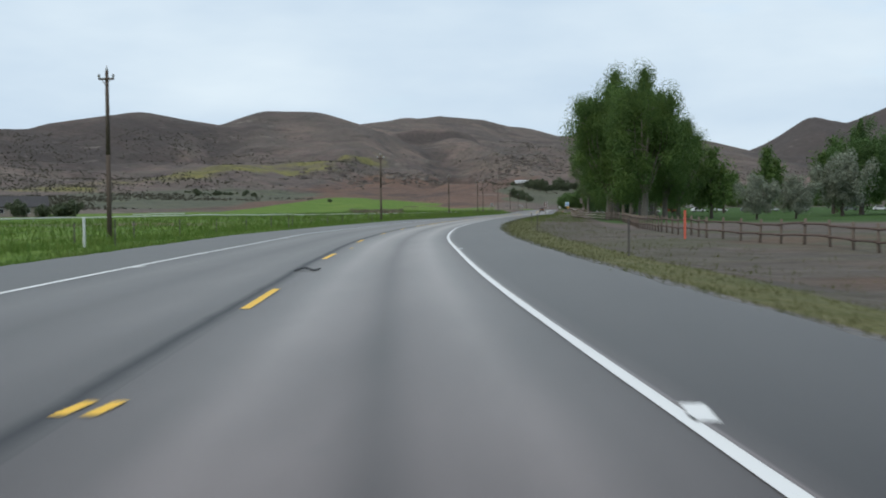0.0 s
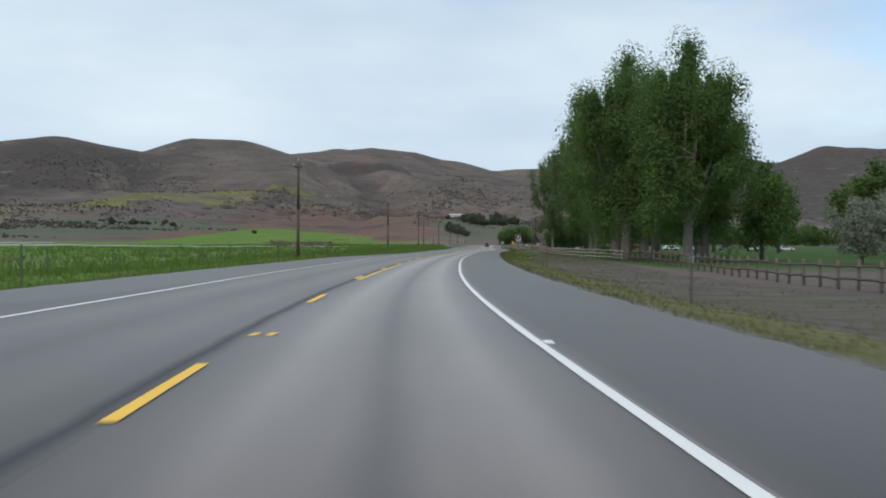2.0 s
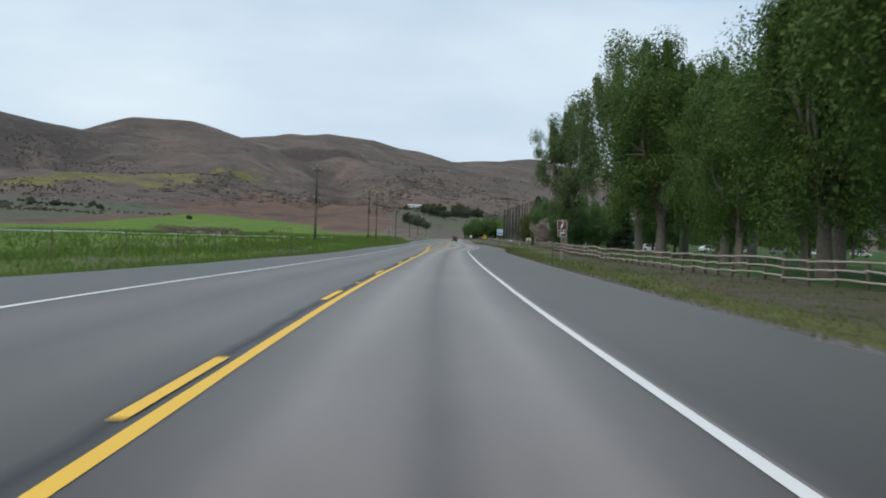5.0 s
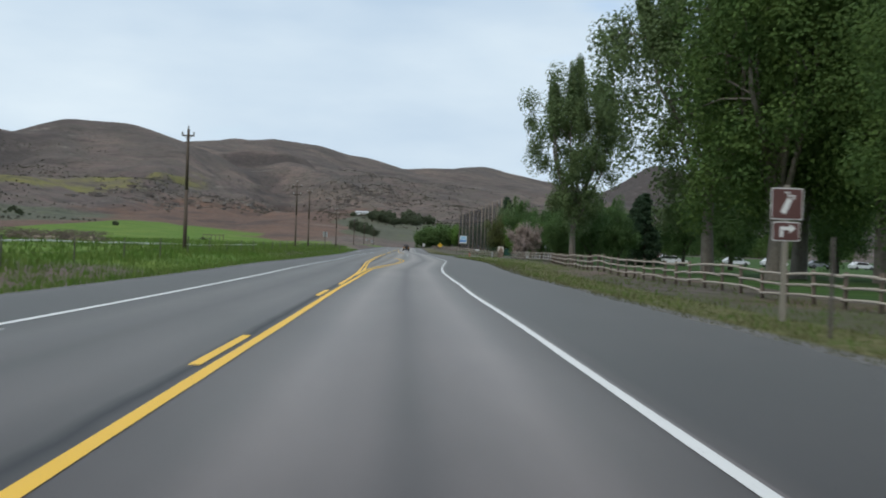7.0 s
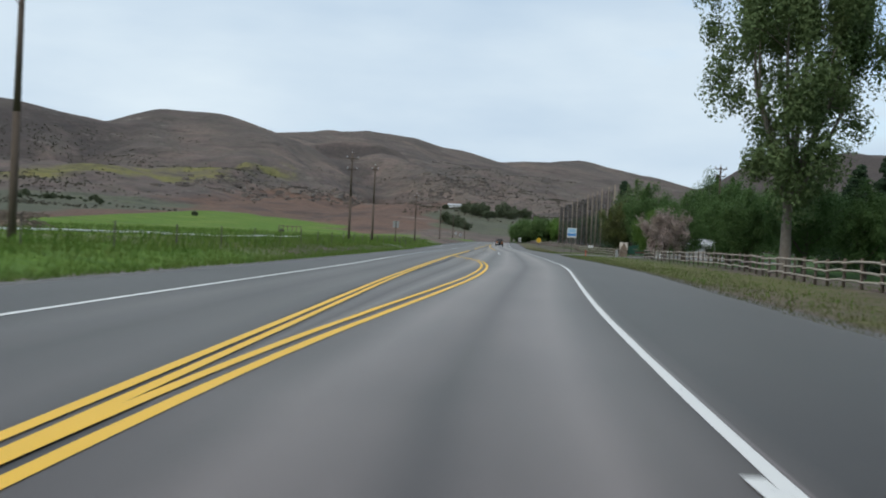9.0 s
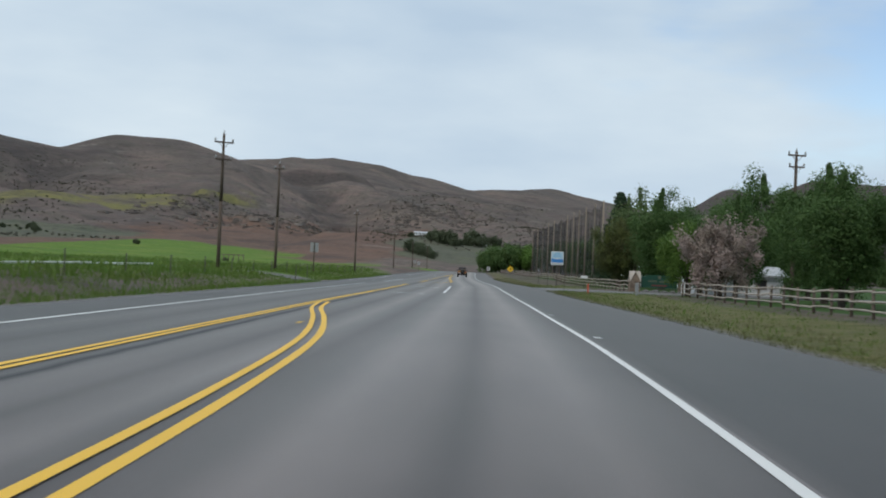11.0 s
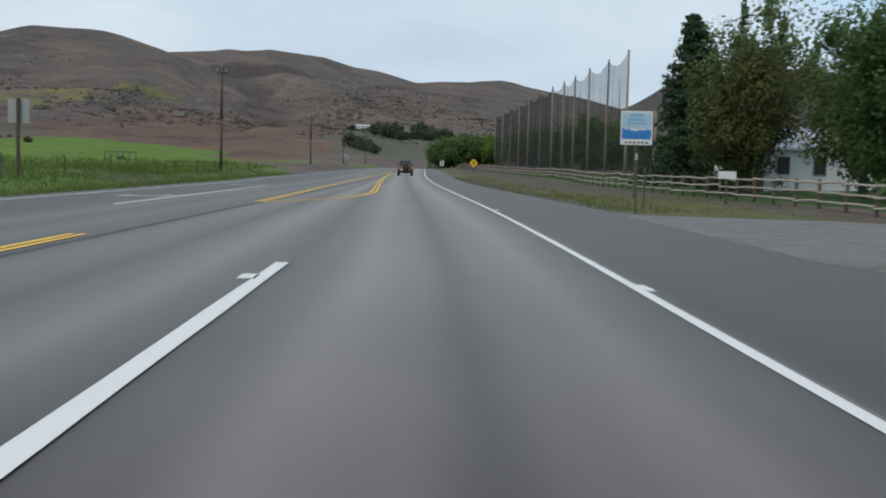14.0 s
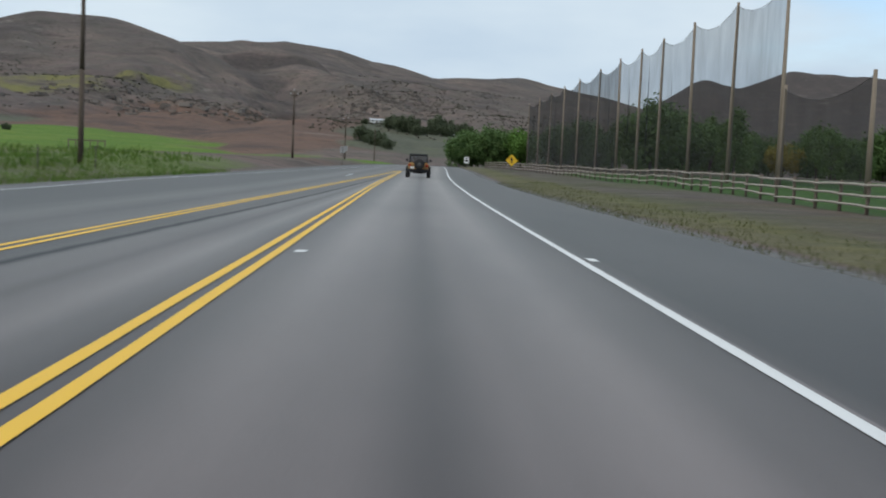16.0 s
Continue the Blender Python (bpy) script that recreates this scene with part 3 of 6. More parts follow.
build_ground()


def build_road():
    ys = np.concatenate([np.arange(-110, 480, 1.5), np.arange(480, 760, 5)])
    verts, faces, lane, shoulder, seam = [], [], [], [], []
    t_in = np.array([0, 0.125, 0.25, 0.375, 0.5, 0.625, 0.75, 0.875, 1.0])
    for y in ys:
        wl_, wr = float(white_left(y)), float(white_right(y))
        mid_l = float(yellow_right(min(y, 186))) if y < 186 else float(np.interp(y, [186, 205, 268, 326, 344, 480, 900], [-2.0, -2.3, -1.5, -0.4, 0.0, 4.2, 15.6]))
        mid_r = mid_l if y < 186 else float(np.interp(y, [186, 235, 262, 293, 321, 385, 480, 900], [-2.0, 0.7, 1.6, 2.5, 3.4, 3.5, 4.4, 15.8]))
        z = float(road_rise(y))
        cols = [(wl_ - float(shoulder_left(y)), 0, 1), (wl_ - 0.12, 0, 1)]
        # the oncoming lane takes 70% of the darker shoulder tone
        cols += [(wl_ + (mid_l - wl_) * t, t, 0.7) for t in t_in]
        cols += [(mid_r + (wr - mid_r) * t, t, 0) for t in t_in]
        cols += [(wr + 0.12, 0, 0), (wr + 0.35, 0, 1), (wr + float(shoulder_right(y)), 0, 1)]
        seam_x = mid_l - 0.2 if y < 200 else mid_l - 0.2 + 0.55 * min(1, (y - 200) / 40)
        for k, (x, t, s) in enumerate(cols):
            edge = k == 0 or k == len(cols) - 1
            wob = 0.06 * math.sin(y * 1.7) + 0.05 * math.sin(y * 0.61 + 1) if edge else 0
            verts.append((x + wob, y, z - (0.02 if edge else 0)))
            lane.append(t)
            shoulder.append(s)
            seam.append(x - seam_x)
    m = len(cols)
    for i in range(len(ys) - 1):
        for j in range(m - 1):
            a = i * m + j
            faces.append((a, a + 1, a + m + 1, a + m))
    # pavement edge drops to the soil
    n0 = len(verts)
    for i, y in enumerate(ys):
        for j in (0, m - 1):
            x, yy, z = verts[i * m + j]
            verts.append((x + (-0.05 if j == 0 else 0.05), yy, z - 0.2))
            lane.append(0), shoulder.append(1), seam.append(9)
    for i in range(len(ys) - 1):
        a, b = i * m, (i + 1) * m
        faces.append((n0 + 2 * i, a, b, n0 + 2 * i + 2))
        faces.append((a + m - 1, n0 + 2 * i + 1, n0 + 2 * i + 3, b + m - 1))
    me = mesh_of("road", verts, faces, M_ASPHALT)
    for name, arr in (("lane", lane), ("shoulder", shoulder), ("seam", seam)):
        me.attributes.new(name, "FLOAT", "POINT").data.foreach_set("value", np.array(arr, np.float32))
    return tagged(new("road", me), "two-lane grey asphalt highway with worn wheel tracks", "road", kind="structure")


road = build_road()


LAYERS = []


def stripe(name, f, y0, y1, width, mat, offset=0.0, step=1.5):
    """One painted line that follows a curve."""
    ys = np.linspace(y0, y1, max(2, int((y1 - y0) / step) + 1))
    LAYERS.append(name)
    lift = 0.005 + 0.0012 * (len(LAYERS) % 7)
    verts, faces = [], []
    for y in ys:
        x, z = float(f(y)) + offset, float(road_rise(y)) + lift
        w = width / 2 * (1 + 0.05 * math.sin(y * 3.1))
        verts += [(x - w, y, z), (x + w, y, z)]
    for i in range(len(ys) - 1):
        faces.append((2 * i, 2 * i + 1, 2 * i + 3, 2 * i + 2))
    ob = new(name, mesh_of(name, verts, faces, mat))
    ob.parent = road
    return ob


stripe("edge_line", white_right, -110, 740, 0.115, M_WHITE_PAINT)
stripe("edge_line", white_left, -110, 322, 0.135, M_WHITE_PAINT)
outer_left = curve_of([(338, -6.7), (365, -6.3), (391, -6.1), (412, -6.7), (440, -5.2), (480, -2.2), (520, 0.8)])
stripe("edge_line", outer_left, 340, 520, 0.11, M_WHITE_PAINT)
stripe("edge_line", white_left, 520, 740, 0.135, M_WHITE_PAINT)
stripe("turn_lane_line", lambda y: -3.1 + (np.asarray(y) - 339) * 0.0115, 339, 374, 0.16, M_WHITE_PAINT)
for c in (-94, -79, -64, -48.6, -34, -18.6, -4.1, 11):
    stripe("lane_dash", yellow_right, c - 1.8, c + 1.8, 0.12, M_YELLOW_PAINT)


def double_right(y):
    """The right line of the pair: the centre line runs on into the island's edge."""
    y = np.asarray(y, float)
    k = np.clip((y - 184) / 12, 0, 1)
    k = k * k * (3 - 2 * k)
    return (1 - k) * yellow_right(np.minimum(y, 192)) + k * (island_right(np.maximum(y, 184)) + 0.1)


def double_left(y):
    """Its left partner, which drifts a little further off along the island."""
    return double_right(y) - 0.205 - 0.065 * np.clip((np.asarray(y, float) - 184) / 14, 0, 1)


stripe("centre_line", double_right, 24, 268, 0.128, M_YELLOW_PAINT)
for c in (26.8, 41.8, 55.2, 68.6, 82, 95.4, 110.8, 126.2, 141.5, 156.8):
    stripe("lane_dash", yellow_right, c - 1.8, c + 1.8, 0.12, M_YELLOW_PAINT, -0.2)
stripe("centre_line", yellow_left, 163, 326, 0.118, M_YELLOW_PAINT, -0.07)
stripe("centre_line", yellow_left, 181, 326, 0.11, M_YELLOW_PAINT, 0.12)
stripe("island_line", double_left, 174.5, 268, 0.115, M_YELLOW_PAINT)
stripe("island_line", island_far_left, 344, 480, 0.11, M_YELLOW_PAINT, -0.11)
stripe("island_line", island_far_left, 344, 480, 0.11, M_YELLOW_PAINT, 0.12)
stripe("island_line", island_far_right, 353, 480, 0.115, M_YELLOW_PAINT, -0.17)
stripe("island_line", island_far_right, 352.8, 480, 0.115, M_YELLOW_PAINT, 0.07)
nose = curve_of([(344.2, 0.7), (346.4, 1.42), (348.8, 2.17), (350.7, 2.66), (353, float(island_far_right(353)))])
stripe("island_line", nose, 344.2, 353, 0.115, M_YELLOW_PAINT, 0.07, 0.4)
stripe("island_line", nose, 344.2, 353, 0.115, M_YELLOW_PAINT, -0.17, 0.4)
stripe("turn_lane_line", lambda y: 2.761 + (np.asarray(y) - 292.4) * 0.0187, 292.4, 321.4, 0.17, M_WHITE_PAINT)
stripe("turn_lane_line", lambda y: 0.8 + (np.asarray(y) - 338) * 0.0, 441, 452, 0.14, M_WHITE_PAINT)


def turn_arrow(x, y, way=1):
    """A painted turn arrow: curved stem and a head to the left."""
    pts = []
    for i in range(9):
        a = math.pi / 2 * i / 8
        pts.append((0.95 - 0.75 + 0.75 * math.cos(a), -1.2 + 1.5 * math.sin(a)))
    outer = [(0.95, -1.4)] + pts + [(-0.35, 0.3), (-0.35, 0.62), (-1.0, 0.08), (-0.35, -0.5), (-0.35, -0.02)]
    inner = [(0.2 + 0.5 * math.cos(math.pi / 2 * i / 8), -1.2 + 1.18 * math.sin(math.pi / 2 * i / 8)) for i in range(8, -1, -1)]
    outline = outer + inner + [(0.7, -1.4)]
    bm = bmesh.new()
    vs = [bm.verts.new((x + px, y + way * py, float(road_rise(y)) + 0.006)) for px, py in outline]
    f = bm.faces.new(vs)
    bmesh.ops.triangulate(bm, faces=[f])
    bmesh.ops.recalc_face_normals(bm, faces=bm.faces)
    part("turn_arrow", bm, M_WHITE_PAINT, road)


turn_arrow(0.85, 288.3)
turn_arrow(1.45, 312.0)
turn_arrow(-4.3, 347.6, -1)
turn_arrow(-4.1, 373.6, -1)


def paint_mark(x, y, width, length, mat):
    """A short patch added for a stray bright fleck, not known road paint."""
    stripe("paint_mark", lambda q: x + 0.0 * np.asarray(q), y - length / 2, y + length / 2, width, mat)


# made-up patches in line colours where stray flecks appear beside the lines
for x, y, w, l, m in ((8.02, -57.45, 0.16, 0.6, M_WHITE_PAINT), (4.14, -57.5, 0.1, 0.5, M_YELLOW_PAINT), (4.34, -57.5, 0.1, 0.5, M_YELLOW_PAINT), (-2.1, -39.6, 0.14, 0.6, M_WHITE_PAINT), (1.72, 184.6, 0.12, 0.6, M_WHITE_PAINT), (-5.75, 185.1, 0.2, 0.4, M_WHITE_PAINT), (-3.03, 130.8, 0.12, 0.7, M_YELLOW_PAINT), (-6.08, 142.9, 0.16, 0.4, M_WHITE_PAINT), (6.15, 264, 0.16, 0.4, M_WHITE_PAINT), (5.97, 251.9, 0.14, 0.5, M_WHITE_PAINT), (-0.3, 252.9, 0.12, 0.6, M_YELLOW_PAINT), (6.66, 292.5, 0.14, 0.7, M_WHITE_PAINT), (8.0, 350.2, 0.12, 0.5, M_WHITE_PAINT), (7.88, 341.9, 0.12, 0.8, M_WHITE_PAINT), (2.58, 292.8, 0.2, 0.5, M_WHITE_PAINT), (4.05, 374.5, 0.16, 0.4, M_WHITE_PAINT), (8.06, 375.0, 0.14, 0.5, M_WHITE_PAINT), (0.66, -27.4, 0.12, 0.6, M_YELLOW_PAINT), (-1.94, 1.25, 0.1, 0.5, M_YELLOW_PAINT), (-1.72, 1.27, 0.1, 0.5, M_YELLOW_PAINT), (4.38, -28.3, 0.16, 0.6, M_WHITE_PAINT), (-5.02, -12.8, 0.16, 0.5, M_WHITE_PAINT), (1.81, 0.56, 0.12, 0.5, M_WHITE_PAINT), (-3.48, 33.5, 0.12, 0.6, M_YELLOW_PAINT), (-3.76, 101.5, 0.12, 0.6, M_YELLOW_PAINT), (0.75, 131.3, 0.12, 0.5, M_WHITE_PAINT), (3.12, 319.6, 0.2, 0.5, M_WHITE_PAINT), (7.33, 319.3, 0.14, 0.6, M_WHITE_PAINT)):
    paint_mark(x, y, w, l, m)

# ---- trees ----


def leaf_cloud(centres, leaf, rng, lean=0.0):
    """Pointed leaves round each (centre, radius, count)."""
    P, R, N = [], [], []
    out = []
    for c, r, n in centres:
        d = rng.normal(size=(n, 3))
        d /= np.linalg.norm(d, axis=1)[:, None]
        rad = r[None] * (rng.rand(n, 1) ** 0.45)
        P.append(c[None] + d * rad)
        out.append(d)
    P = np.concatenate(P)
    n = len(P)
    # leaves face outwards from their clump, more or less
    face = np.concatenate(out) + np.array([0, 0, 0.35]) + 0.42 * rng.normal(size=(n, 3))
    a = np.cross(face, rng.normal(size=(n, 3)))
    a /= np.linalg.norm(a, axis=1)[:, None] + 1e-9
    b = np.cross(face, a)
    b /= np.linalg.norm(b, axis=1)[:, None] + 1e-9
    s = leaf * (0.55 + 0.9 * rng.rand(n, 1))
    a, b = a * s, b * s * 0.7
    V = np.stack([P - a, P + 0.4 * a + b, P + 0.55 * a - b], 1).reshape(-1, 3)
    F = np.arange(3 * n).reshape(-1, 3)
    return V, F


def crown_mesh(name, V, F, mat):
    me = bpy.data.meshes.new(name)
    me.from_pydata(V.tolist(), [], F.tolist())
    me.materials.append(mat)
    return me


def limb_path(bm, pts, radii, sides=7):
    for (a, b), (r0, r1) in zip(zip(pts[:-1], pts[1:]), zip(radii[:-1], radii[1:])):
        tube(bm, a, b, r0, r1, sides, caps=False)


def make_tree(height, spread, seed, mat, leaf=0.22, leaves=9000, clear=0.12, tops=5, shape="poplar", clump=0.13, girth=1.0, bark=None):
    """Trunk, limbs and a crown of leaf clumps. Stands at the origin."""
    rng = np.random.RandomState(seed)
    bm = bmesh.new()
    r0 = (0.018 * height + 0.05) * girth
    clumps = []
    tips = []
    base_pts = [Vector((0, 0, -0.4)), Vector((rng.normal() * 0.1, rng.normal() * 0.1, height * 0.14)), Vector((rng.normal() * 0.3, rng.normal() * 0.3, height * 0.3))]
    limb_path(bm, base_pts, [r0 * 1.35, r0, r0 * 0.85], 10)
    for k in range(tops):
        a = 6.283 * k / tops + rng.rand()
        out = spread * (0.25 + 0.62 * rng.rand()) if k else 0.1
        top = Vector((math.cos(a) * out, math.sin(a) * out, height * (0.98 - 0.30 * (out / spread) - 0.08 * rng.rand())))
        start = base_pts[1].lerp(base_pts[2], rng.rand())
        midp = start.lerp(top, 0.5) + Vector((math.cos(a) * spread * 0.18, math.sin(a) * spread * 0.18, 0))
        limb_path(bm, [start, midp, top], [r0 * 0.55, r0 * 0.3, r0 * 0.06])
        tips.append((start, midp, top))
    n_clump = int(40 + 60 * (1 - clump))
    for k in range(n_clump):
        start, midp, top = tips[k % tops]
        t = rng.rand() ** 0.8
        core = start.lerp(midp, t * 2) if t < 0.5 else midp.lerp(top, t * 2 - 1)
        h = core.z / height
        if h < clear:
            core.z = height * (clear + 0.1 * rng.rand())
            h = core.z / height
        if shape == "poplar":
            w = spread * (0.62 + 0.35 * math.sin(min(1, h * 1.5) * 2.2)) * (1.12 - h)
        elif shape == "round":
            w = spread * math.sqrt(max(0.05, 1 - (2 * (h - clear) / (1.02 - clear) - 0.9) ** 2)) * 0.75
        else:
            w = spread * 0.9 * max(0.1, 1.05 - h)
        a, q = rng.rand() * 6.283, rng.rand() ** 0.5
        end = Vector((core.x + math.cos(a) * w * q, core.y + math.sin(a) * w * q, core.z + height * 0.05 * rng.normal()))
        end.z = max(end.z, height * clear)
        far, cap = math.hypot(end.x, end.y), spread * (0.5 + 1.1 * min(0.45, max(0.0, end.z / height - clear)))
        if shape != "poplar" and far > cap:
            end.x, end.y = end.x * cap / far, end.y * cap / far
        if k % 2 == 0:
            limb_path(bm, [core, core.lerp(end, 0.55) + Vector((0, 0, height * 0.015)), end], [r0 * 0.16, r0 * 0.1, r0 * 0.03], 5)
        r = height * clump * (0.55 + 0.6 * rng.rand())
        clumps.append((np.array(end), np.array([r * 0.95, r * 0.95, r * 1.15]), int(leaves / n_clump * (0.6 + 0.8 * rng.rand()))))
    for start, midp, top in tips:
        r = height * 0.036
        for t in (0.55, 0.68, 0.8, 0.9, 1.0):
            p = midp.lerp(top, t)
            clumps.append((np.array(p), np.array([r, r, r * 2.3]) * (1.35 - t * 0.75), int(leaves / n_clump * 0.9)))
    V, F = leaf_cloud(clumps, leaf, rng)
    V[:, 2] = np.maximum(V[:, 2], 0.3)
    trunk = bpy.data.meshes.new("trunk")
    bm.to_mesh(trunk)
    bm.free()
    trunk.materials.append(bark or M_BARK)
    return trunk, crown_mesh("crown", V, F, mat)


def make_spruce(height, spread, seed, mat):
    rng = np.random.RandomState(seed)
    bm = bmesh.new()
    tube(bm, (0, 0, -0.3), (0, 0, height), 0.02 * height, 0.01, 9)
    clumps = []
    z = 0.5
    while z < height * 0.98:
        w = spread * (1 - z / height) ** 0.8 + 0.12
        for k in range(7):
            a = rng.rand() * 6.283
            l = w * (0.7 + 0.45 * rng.rand())
            tip = Vector((math.cos(a) * l, math.sin(a) * l, z - l * 0.12 + 0.2 * rng.rand()))
            tube(bm, (0, 0, z), tip, 0.03, 0.008, 4, False)
            for t in (0.35, 0.65, 0.95):
                p = Vector((0, 0, z)).lerp(tip, t)
                clumps.append((np.array(p), np.array([0.62, 0.62, 0.42]) * (0.6 + 0.5 * w / spread), 46))
        z += height * 0.04
    V, F = leaf_cloud(clumps, 0.13, rng)
    trunk = bpy.data.meshes.new("trunk")
    bm.to_mesh(trunk)
    bm.free()
    trunk.materials.append(M_BARK)
    return trunk, crown_mesh("crown", V, F, mat)


def plant(meshes, x, y, turn, size, label, category="tree", group="", sink=0.0, stretch=1.0):
    t = empty("tree", Matrix.Translation((x, y, ground_z(x, y) - sink)) @ Matrix.Rotation(turn, 4, "Z") @ Matrix.Diagonal((size, size, size * stretch, 1)), label, category, group)
    for me in meshes:
        ob = new(me.name.split(".")[0], me)
        ob.parent = t
    return t


COTTON = [make_tree(22, 5.7, 11 + k, M_LEAF_COTTON, 0.13, 56000, 0.14, 14, clump=0.116, bark=M_PALE_BARK) for k in range(3)]
PARK = [make_tree(22, 6.4, 31 + k, M_LEAF_COTTON, 0.42, 5200, 0.1, 6) for k in range(2)]
TALL_PALE = make_tree(23.6, 5.3, 41, M_LEAF_PALE, 0.125, 46000, 0.17, 12, "round", clump=0.07, girth=0.62, bark=M_PALE_BARK)
PALE = make_tree(26, 8.2, 47, M_LEAF_PALE, 0.16, 44000, 0.12, 9, "round", clump=0.085, girth=0.75, bark=M_PALE_BARK)
DEEP = [make_tree(12, 4.4, 61 + k, M_LEAF_DEEP, 0.12, 36000, 0.12, 6, "round", 0.135) for k in range(2)]
LIME = [make_tree(8, 3.4, 71 + k, M_LEAF_LIME, 0.11, 20000, 0.08, 5, "round", 0.16) for k in range(2)]
SPARSE = make_tree(13, 3.6, 81, M_LEAF_PALE, 0.15, 5200, 0.3, 6, "round", 0.1)
OLIVE = make_tree(9, 4.2, 85, M_LEAF_OLIVE, 0.14, 17000, 0.14, 5, "round", 0.14)
GOLDEN = make_tree(6, 3.6, 127, M_LEAF_GOLD, 0.2, 5000, 0.05, 5, "round", 0.18)
PINK = make_tree(5.6, 3.0, 91, M_LEAF_PINK, 0.095, 17000, 0.10, 5, "round", 0.15)
RED = make_tree(11, 4.0, 95, M_LEAF_RED, 0.13, 22000, 0.16, 5, "round", 0.15)
SPRUCE = [make_spruce(11, 3.4, 97 + k, M_NEEDLE) for k in range(2)]

ROW = "tall trees along the rail fence"
for k, (x, y, s) in enumerate(((21.0, 93, 0.95), (16.8, 104, 0.94), (25.0, 104, 0.82), (18.5, 116, 1.06), (23.5, 126, 1.1), (20.0, 135, 0.86), (25.5, 148, 1.0), (23.0, 163, 0.68), (25.7, 178, 0.82), (24.2, 200, 1.12), (28.5, 207, 1.1), (30.5, 198, 1.05), (30, 168, 0.7), (31, 138, 0.8), (31, 187, 1.0))):
    plant(COTTON[k % 3], x, y, 1.3 * k, s, "tall leafy green cottonwood beside the wooden rail fence", group=ROW, stretch=1.03)
plant(PALE, 25.2, 218, 0.4, 1.1, "tall cottonwood with pale small leaves and gaps", group=ROW)
plant(TALL_PALE, 19.3, 248, 0.3, 1.0, "very tall airy cottonwood with sky showing through the crown")
for x, y, s, k in ((27.5, 357, 0.96, 0), (26.5, 320, 0.72, 1), (27, 297, 0.7, 0), (29.5, 284, 0.75, 1), (29, 306, 0.8, 0), (35.8, 346, 1.07, 1), (35, 328, 0.8, 0), (33, 292, 0.8, 1), (36, 246, 0.85, 0), (22.8, 256, 0.58, 1), (20.4, 262, 0.5, 0), (24.5, 249, 0.5, 1), (37, 268, 0.8, 1), (40, 228, 0.9, 0)):
    plant(DEEP[k], x, y, x, s, "dense deep-green deciduous tree behind the fence", group="garden trees")
for x, y, s, k in ((22.6, 320, 0.72, 0), (26, 330, 0.9, 1), (30, 347, 1.0, 0), (35, 350, 0.95, 1)):
    plant(LIME[k], x, y, y, s, "bright lime-green leafy young tree", group="lime trees")
plant(SPARSE, 28.6, 380, 0, 1.1, "tall thin tree with sparse new leaves", group="sparse trees")
plant(SPARSE, 38, 370, 2, 0.95, "tall thin tree with sparse new leaves", group="sparse trees")
plant(PINK, 21.8, 306, 0, 1.0, "flowering crab tree covered in pink blossom")
plant(RED, 25.2, 373, 0, 0.88, "dark red-leaved maple beside the net", group="maples")
plant(RED, 29.6, 366, 1, 0.88, "dark red-leaved maple with yellow-green tips", group="maples")
for x, y, s, k in ((29.5, 400, 1.3, 0), (30.5, 262, 0.8, 1), (28.6, 384, 0.95, 1), (33, 276, 0.85, 0)):
    plant(SPRUCE[k], x, y, x, s, "dark green spruce with dense low branches", "conifer", "spruces")
for x, y, s in ((35, 86, 0.66), (42, 95, 0.7), (57, 128, 1.2)):
    plant(OLIVE, x, y, x, s, "silvery grey-green olive tree on the lawn", group="olive trees")
for x, y, s, k in ((65, 146, 1.45, 0), (73, 152, 1.3, 1)):
    plant(DEEP[k], x, y, x, s, "large dense dark green tree on the lawn", group="park trees")
for k, (x, y, s) in enumerate(((33, 112, 0.5), (80, 165, 0.75), (66, 170, 0.7), (90, 150, 0.8), (60, 205, 0.7), (78, 215, 0.75), (95, 200, 0.8), (55, 240, 0.62), (110, 180, 0.8), (70, 262, 0.6))):
    plant(PARK[k % 2], x, y, 2.1 * k, s, "dark green park tree on the lawn", group="park trees")
FAR = [make_tree(13, 6.2, 121 + k, m, 0.4, 6500, 0.02, 6, "round", 0.19) for k, m in enumerate((M_LEAF_MID, M_LEAF_BRIGHT))]
for k, (x, y, s) in enumerate(((20, 690, 0.75), (24, 698, 0.9), (29, 690, 0.95), (34, 700, 0.95), (38, 688, 0.98), (30, 720, 1.05), (23, 716, 0.95))):
    plant(FAR[1 if x > 35 else 0], x, y, 0.7 * k, s, "rounded green tree at the far end of the road", group="far trees", sink=0.8)
for k in range(3, 64):
    plant(PARK[k % 2] if k % 3 else FAR[0], 34 + 2.6 * k + 3 * math.sin(k * 2.4), 590 + 55 * math.sin(k * 1.7), 1.1 * k, (0.55 if k % 3 else 0.9) * (1 + 0.2 * math.sin(k * 3.1)) * (1.0 if k < 12 else 0.8), "dark green tree in the belt behind the net", group="trees behind the net", sink=0.6)
for k in range(30):
    plant(FAR[0], 46 + 5.6 * k + 4 * math.sin(k * 1.9), 668 + 18 * math.sin(k * 2.7), 0.9 * k, 0.95 + 0.2 * math.sin(k * 2.1), "dark green tree in the belt behind the net", group="trees behind the net", sink=0.6)
plant(GOLDEN, 73, 560, 0, 1.0, "yellow-leaved bushy tree on the lawn behind net")

# ---- poles ----


